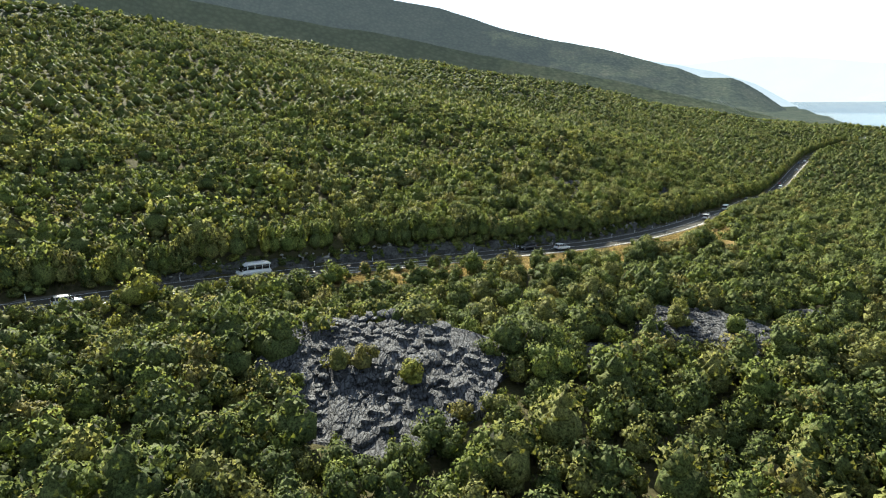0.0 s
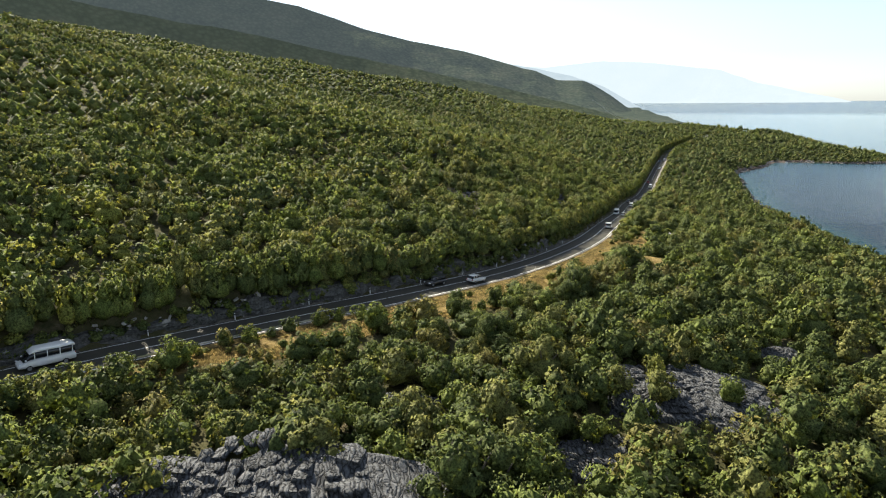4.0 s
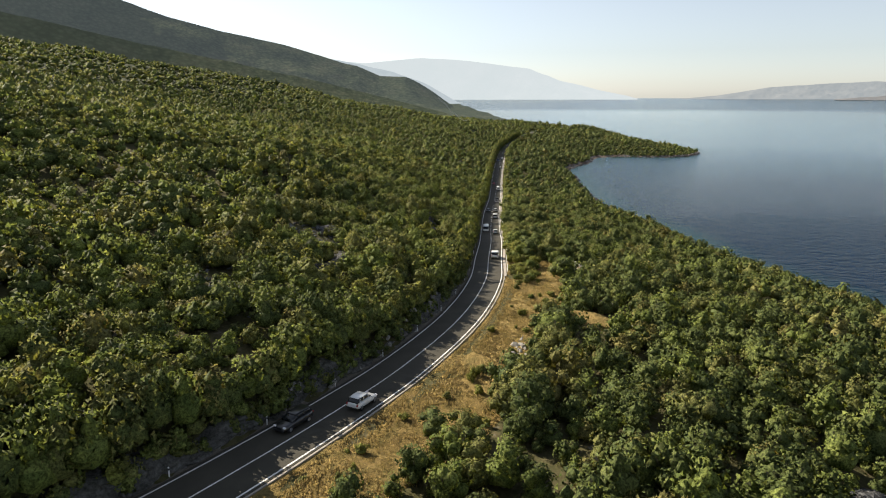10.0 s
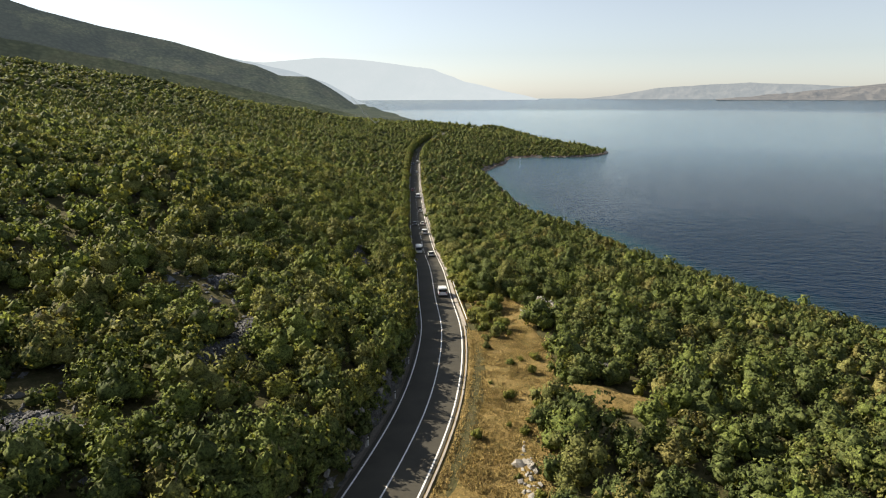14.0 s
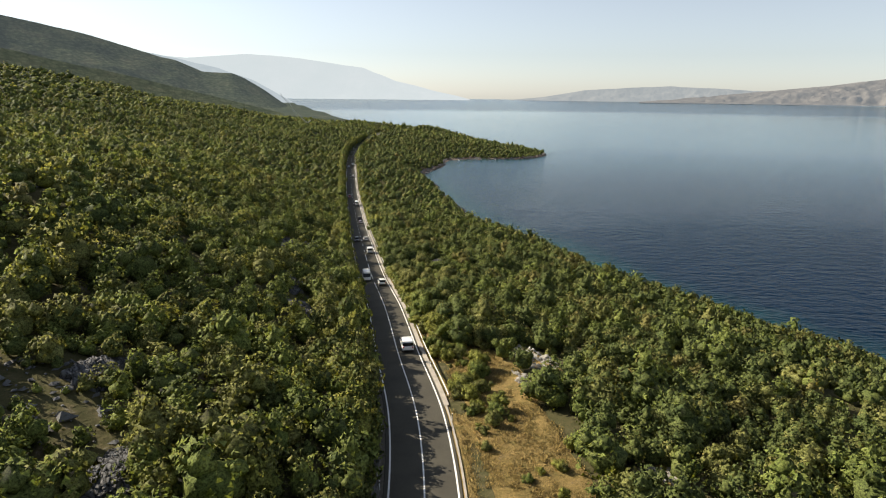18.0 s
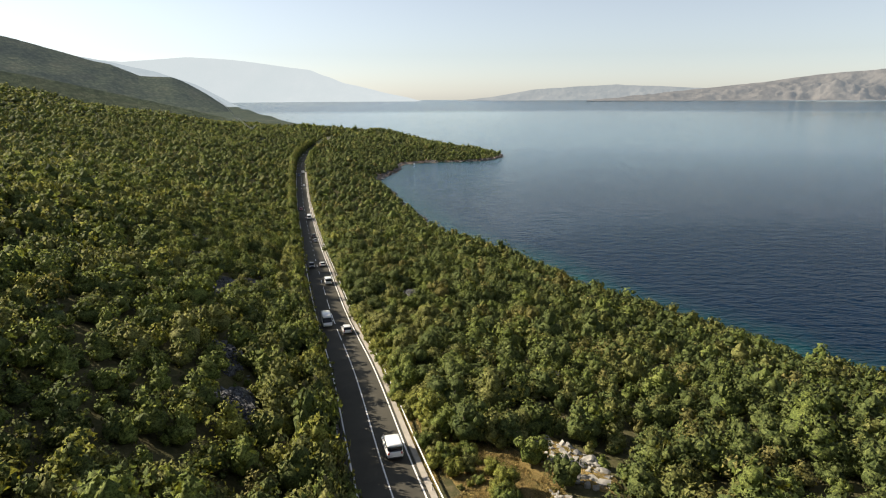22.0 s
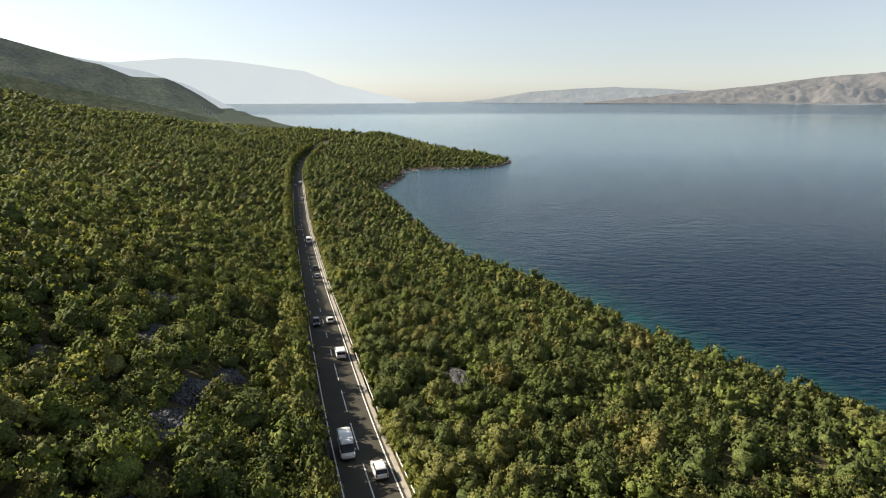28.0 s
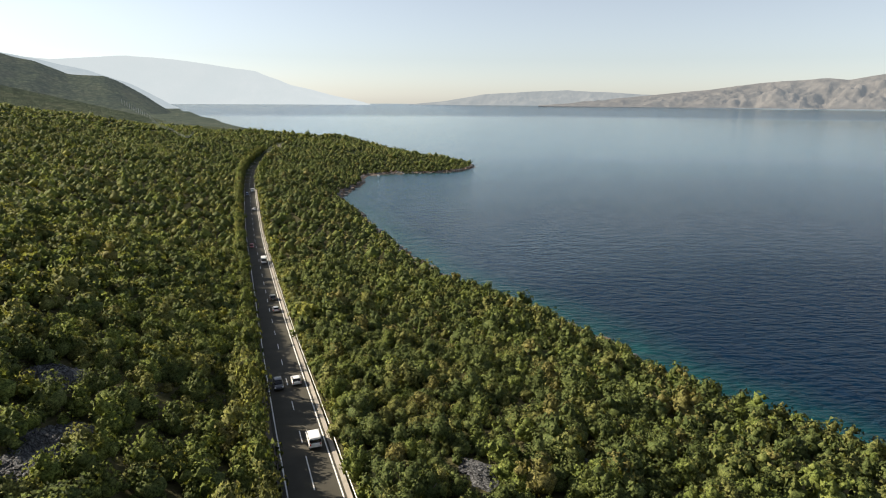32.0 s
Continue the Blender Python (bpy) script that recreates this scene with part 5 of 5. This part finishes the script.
def car_paint(name, col, metal=0.0):
    m, nt, b = mat(name, 0.28, metal)
    tx = noise_node(nt, 1.2, 4)
    nt.links.new(ramp(nt, tx.outputs[0], [(0.3, tuple(c * 0.88 for c in col)), (0.7, col)]), b.inputs["Base Color"])
    b.inputs["Coat Weight"].default_value = 0.6
    return m


PAINTS = {"white": car_paint("white_paint", (0.78, 0.78, 0.76)), "silver": car_paint("silver_paint", (0.5, 0.51, 0.52), 0.5),
          "dark grey": car_paint("grey_paint", (0.06, 0.065, 0.07), 0.3), "black": car_paint("black_paint", (0.015, 0.015, 0.018)), "red": car_paint("red_paint", (0.3, 0.02, 0.02)), "blue": car_paint("blue_paint", (0.03, 0.06, 0.16), 0.2)}


def loft(stations):
    """A shell through rounded cross-sections: x, half width, bottom, top, rounding."""
    V, F = [], []
    n = 12
    for x, hw, z0, z1, c in stations:
        cy, cz = hw * (1 - c), (z1 - z0) / 2 * (1 - c)
        for i in range(n):
            t = 2 * math.pi * (i + 0.5) / n
            ys, zs = math.cos(t), math.sin(t)
            V.append((x, math.copysign(abs(ys) ** (0.35 + c * 0.5), ys) * hw, (z0 + z1) / 2 + math.copysign(abs(zs) ** (0.35 + c * 0.5), zs) * (z1 - z0) / 2))
    for k in range(len(stations) - 1):
        for i in range(n):
            F.append((k * n + i, k * n + (i + 1) % n, (k + 1) * n + (i + 1) % n, (k + 1) * n + i))
    bm = bmesh.new()
    vv = [bm.verts.new(v) for v in V]
    for f in F:
        bm.faces.new([vv[i] for i in f])
    bm.faces.new(vv[:n])
    bm.faces.new(vv[-n:][::-1])
    bmesh.ops.recalc_face_normals(bm, faces=bm.faces)
    return bm


def wheel_parts(t, x, y, rad):
    bm = bmesh.new()
    bmesh.ops.create_cone(bm, cap_ends=True, segments=18, radius1=rad, radius2=rad, depth=0.2)
    bmesh.ops.bevel(bm, geom=[e for e in bm.edges if abs(e.verts[0].co.z - e.verts[1].co.z) < 1e-4], offset=0.04, segments=2, affect="EDGES")
    w = part("wheel", done("wheel", bm, TYRE), t, "black rubber tyre")
    w.matrix_world = pose(x, y, rad, 90, 0, 0)
    bm = bmesh.new()
    bmesh.ops.create_cone(bm, cap_ends=True, segments=14, radius1=rad * 0.62, radius2=rad * 0.58, depth=0.215)
    part("rim", done("rim", bm, RIM), w)


SHAPES = {  # length, width, body stations (x, half width, bottom, top, rounding), glass stations, roof stations, wheel x, wheel radius
    "hatchback": (4.1, [(-2.02, 0.74, 0.42, 0.86, 0.5), (-1.95, 0.82, 0.3, 0.98, 0.4), (-1.3, 0.88, 0.22, 1.0, 0.3), (0.4, 0.88, 0.2, 0.96, 0.3), (1.2, 0.87, 0.22, 0.88, 0.35), (1.85, 0.8, 0.28, 0.74, 0.45), (2.03, 0.68, 0.36, 0.62, 0.6)],
                  [(-1.93, 0.7, 0.9, 1.02, 0.4), (-1.6, 0.72, 0.9, 1.4, 0.35), (-1.1, 0.72, 0.9, 1.46, 0.35), (0.1, 0.72, 0.9, 1.44, 0.35), (0.95, 0.74, 0.85, 0.98, 0.4)],
                  [(-1.62, 0.62, 1.4, 1.45, 0.6), (-1.1, 0.66, 1.43, 1.5, 0.6), (0.1, 0.64, 1.42, 1.48, 0.6), (0.32, 0.6, 1.36, 1.4, 0.6)], (-1.28, 1.3), 0.31),
    "estate": (4.6, [(-2.28, 0.76, 0.42, 0.9, 0.5), (-2.2, 0.84, 0.3, 1.0, 0.4), (-1.4, 0.9, 0.22, 1.02, 0.3), (0.5, 0.9, 0.2, 0.98, 0.3), (1.4, 0.88, 0.22, 0.9, 0.35), (2.1, 0.8, 0.28, 0.76, 0.45), (2.3, 0.68, 0.36, 0.64, 0.6)],
               [(-2.18, 0.72, 0.92, 1.05, 0.4), (-1.9, 0.74, 0.92, 1.45, 0.35), (-1.2, 0.74, 0.92, 1.52, 0.35), (0.2, 0.74, 0.92, 1.5, 0.35), (1.1, 0.76, 0.88, 1.0, 0.4)],
               [(-1.95, 0.64, 1.46, 1.5, 0.6), (-1.2, 0.68, 1.49, 1.56, 0.6), (0.2, 0.66, 1.48, 1.54, 0.6), (0.42, 0.62, 1.42, 1.46, 0.6)], (-1.42, 1.42), 0.33),
    "van": (4.7, [(-2.35, 0.86, 0.4, 1.0, 0.3), (-2.3, 0.92, 0.3, 1.1, 0.25), (-1.0, 0.94, 0.24, 1.12, 0.25), (0.9, 0.94, 0.22, 1.1, 0.25), (1.6, 0.92, 0.24, 1.02, 0.3), (2.2, 0.84, 0.3, 0.86, 0.4), (2.38, 0.74, 0.38, 0.7, 0.5)],
            [(-2.3, 0.84, 1.05, 1.7, 0.25), (-2.2, 0.86, 1.05, 1.78, 0.25), (0.4, 0.86, 1.05, 1.8, 0.25), (0.8, 0.85, 1.02, 1.68, 0.3), (1.55, 0.84, 0.98, 1.1, 0.4)],
            [(-2.31, 0.86, 1.66, 1.84, 0.35), (-2.0, 0.88, 1.68, 1.92, 0.35), (0.3, 0.87, 1.68, 1.92, 0.35), (0.75, 0.82, 1.64, 1.74, 0.5)], (-1.45, 1.5), 0.33),
    "minibus": (5.9, [(-2.95, 0.94, 0.45, 1.2, 0.3), (-2.88, 0.98, 0.34, 1.3, 0.22), (0, 1.0, 0.28, 1.32, 0.22), (1.9, 1.0, 0.28, 1.28, 0.25), (2.6, 0.94, 0.32, 1.02, 0.35), (2.95, 0.82, 0.42, 0.84, 0.5)],
                [(-2.9, 0.92, 1.25, 2.1, 0.22), (-2.7, 0.94, 1.25, 2.2, 0.22), (1.2, 0.94, 1.25, 2.2, 0.22), (1.7, 0.92, 1.2, 1.95, 0.3), (2.45, 0.88, 1.1, 1.22, 0.4)],
                [(-2.92, 0.93, 2.02, 2.3, 0.35), (-2.6, 0.95, 2.05, 2.5, 0.35), (1.1, 0.94, 2.05, 2.48, 0.35), (1.75, 0.84, 1.94, 2.06, 0.5)], (-1.8, 1.9), 0.36),
}


def vehicle(shape, colour, s, lane, label, category="car"):
    """Builds a road vehicle and stands it on its lane, facing the way that lane goes."""
    length, body, glass, roof, wx, wr = SHAPES[shape]
    paint = PAINTS[colour]
    t = new({"van": "van", "minibus": "minibus", "estate": "estate_car"}.get(shape, "car"))
    part("body", done("body", loft(body), paint, True), t)
    part("glazing", done("glazing", loft(glass), GLASS, True), t, "dark tinted glass all round")
    part("roof", done("roof", loft(roof), paint, True), t)
    hw = max(b[1] for b in body)
    gx = [g[0] for g in glass]
    gh, top = glass[1][2], glass[2][3]
    for x in ([gx[1] + 0.12, (gx[1] + gx[3]) / 2, gx[3] + 0.02] if shape != "minibus" else [gx[1] + 0.1, -1.3, 0.0, gx[3] - 0.4]):
        for sd in (-1, 1):
            bm = bmesh.new()
            box(bm, x - 0.05, x + 0.05, sd * glass[2][1] - 0.02, sd * glass[2][1] + 0.02, gh, top - 0.02, 0.01)
            part("pillar", done("pillar", bm, paint), t)
    for x in wx:
        for sd in (-1, 1):
            wheel_parts(t, x, sd * (hw - 0.1), wr)
    x0, x1 = body[0][0], body[-1][0]
    zl = body[-2][3]
    for sd in (-1, 1):
        bm = bmesh.new()
        box(bm, x1 - 0.28, x1 - 0.06, sd * hw * 0.72 - 0.16, sd * hw * 0.72 + 0.16, zl - 0.12, zl + 0.02, 0.03)
        part("headlight", done("headlight", bm, LAMP), t)
        bm = bmesh.new()
        box(bm, x0 - 0.01, x0 + 0.12, sd * hw * 0.78 - 0.09, sd * hw * 0.78 + 0.09, body[1][3] - 0.32, body[1][3] - 0.06, 0.02)
        part("tail_light", done("tail_light", bm, TAIL), t)
        bm = bmesh.new()
        box(bm, glass[3][0] + 0.42, glass[3][0] + 0.6, sd * (hw + 0.02) - 0.09, sd * (hw + 0.02) + 0.09, gh + 0.05, gh + 0.2, 0.03)
        part("wing_mirror", done("wing_mirror", bm, paint), t)
    for x, nm in ((x0 - 0.02, "rear_bumper"), (x1 - 0.1, "front_bumper")):
        bm = bmesh.new()
        box(bm, x, x + 0.14, -hw * 0.8, hw * 0.8, 0.3, 0.48, 0.04)
        part(nm, done(nm, bm, BLACK_PLASTIC), t)
    bm = bmesh.new()
    box(bm, x0 - 0.035, x0 - 0.015, -0.26, 0.26, 0.52, 0.63)
    part("number_plate", done("number_plate", bm, WHITE_PLASTIC), t, "blank white number plate")
    a = heading_at(s) + (0 if lane > 0 else 180)
    slope = math.degrees(math.asin((road_at(s + 2)[2] - road_at(s - 2)[2]) / 4)) * (1 if lane > 0 else -1)
    t.matrix_world = Matrix.Translation(road_at(s, lane, 0.045)) @ pose(0, 0, 0, 0, 0, a) @ pose(0, 0, 0, 0, -slope, 0)
    return tagged(t, label, category, "traffic on the coast road")


def s_near(x, y):
    return float(nearest(road_line, [x], [y])[1][0])


R_, L_ = 1.6, -1.7
for shape, colour, (x, y), lane, label, cat in [
        ("hatchback", "silver", (-52.1, 87.6), R_, "silver hatchback driving in the seaward lane", "car"),
        ("minibus", "white", (-30.0, 106.5), L_, "white minibus with dark side windows", "minibus"),
        ("hatchback", "white", (31.0, 139.5), R_, "white hatchback on the road bend", "car"),
        ("estate", "black", (22.0, 139.0), L_, "black estate car in the shaded lane", "car"),
        ("van", "white", (94.4, 206.6), R_, "small white delivery van on the straight road", "van"),
        ("minibus", "white", (125.5, 258.2), L_, "white camper van coming along the landward lane", "van"),
        ("estate", "white", (123.6, 250.7), R_, "white estate car beside the guard rail", "car"),
        ("van", "white", (149.7, 289.1), R_, "small white van beside the guard rail", "van"),
        ("estate", "black", (161.5, 310.3), L_, "black car coming along the landward lane", "car"),
        ("hatchback", "white", (164.0, 309.7), R_, "white hatchback passing a black car", "car"),
        ("hatchback", "silver", (196, 360), R_, "silver hatchback far along the road", "car"),
        ("estate", "dark grey", (205, 372), R_, "dark grey car far along the road", "car"),
        ("minibus", "white", (236, 417), R_, "white minibus far along the road", "minibus"),
        ("hatchback", "red", (252, 440), L_, "red hatchback far along the road", "car"),
        ("hatchback", "white", (300, 506), R_, "white hatchback far along the road", "car"),
        ("estate", "blue", (330, 546), L_, "blue car far along the road", "car"),
        ("van", "white", (338, 557), R_, "white van far along the road", "van")]:
    vehicle(shape, colour, s_near(x, y), lane, label, cat)

# ---- a small boat at anchor in the cove ----
boat = new("boat")
bm = bmesh.new()
pts = [(-2.4, 0.75, 0.85), (-1.0, 0.95, 0.85), (0.8, 0.85, 0.9), (2.0, 0.4, 1.0), (2.7, 0.02, 1.1)]
rows_ = []
for x, w, top in pts:
    rows_.append([bm.verts.new((x, sd * w * k, z)) for sd, k, z in ((1, 1, top), (1, 0.75, 0.0), (1, 0.05, -0.3), (-1, 0.05, -0.3), (-1, 0.75, 0.0), (-1, 1, top))])
for a, c in zip(rows_, rows_[1:]):
    for i in range(5):
        bm.faces.new((a[i], a[i + 1], c[i + 1], c[i]))
    bm.faces.new((a[5], a[0], c[0], c[5]))
bm.faces.new(rows_[0])
bmesh.ops.recalc_face_normals(bm, faces=bm.faces)
part("hull", done("hull", bm, PAINTS["white"]), boat)
bm = bmesh.new()
box(bm, -0.6, 1.0, -0.55, 0.55, 0.85, 1.7, 0.15)
part("cabin", done("cabin", bm, PAINTS["white"]), boat)
bm = bmesh.new()
box(bm, 0.95, 1.02, -0.42, 0.42, 1.2, 1.6, 0.03)
part("windscreen", done("windscreen", bm, GLASS), boat)
boat.matrix_world = pose(563.5, 654.0, 0.05, 0, 0, 200) @ Matrix.Diagonal((0.8, 0.8, 0.7, 1))
tagged(boat, "small white motor boat anchored in the cove", "boat")
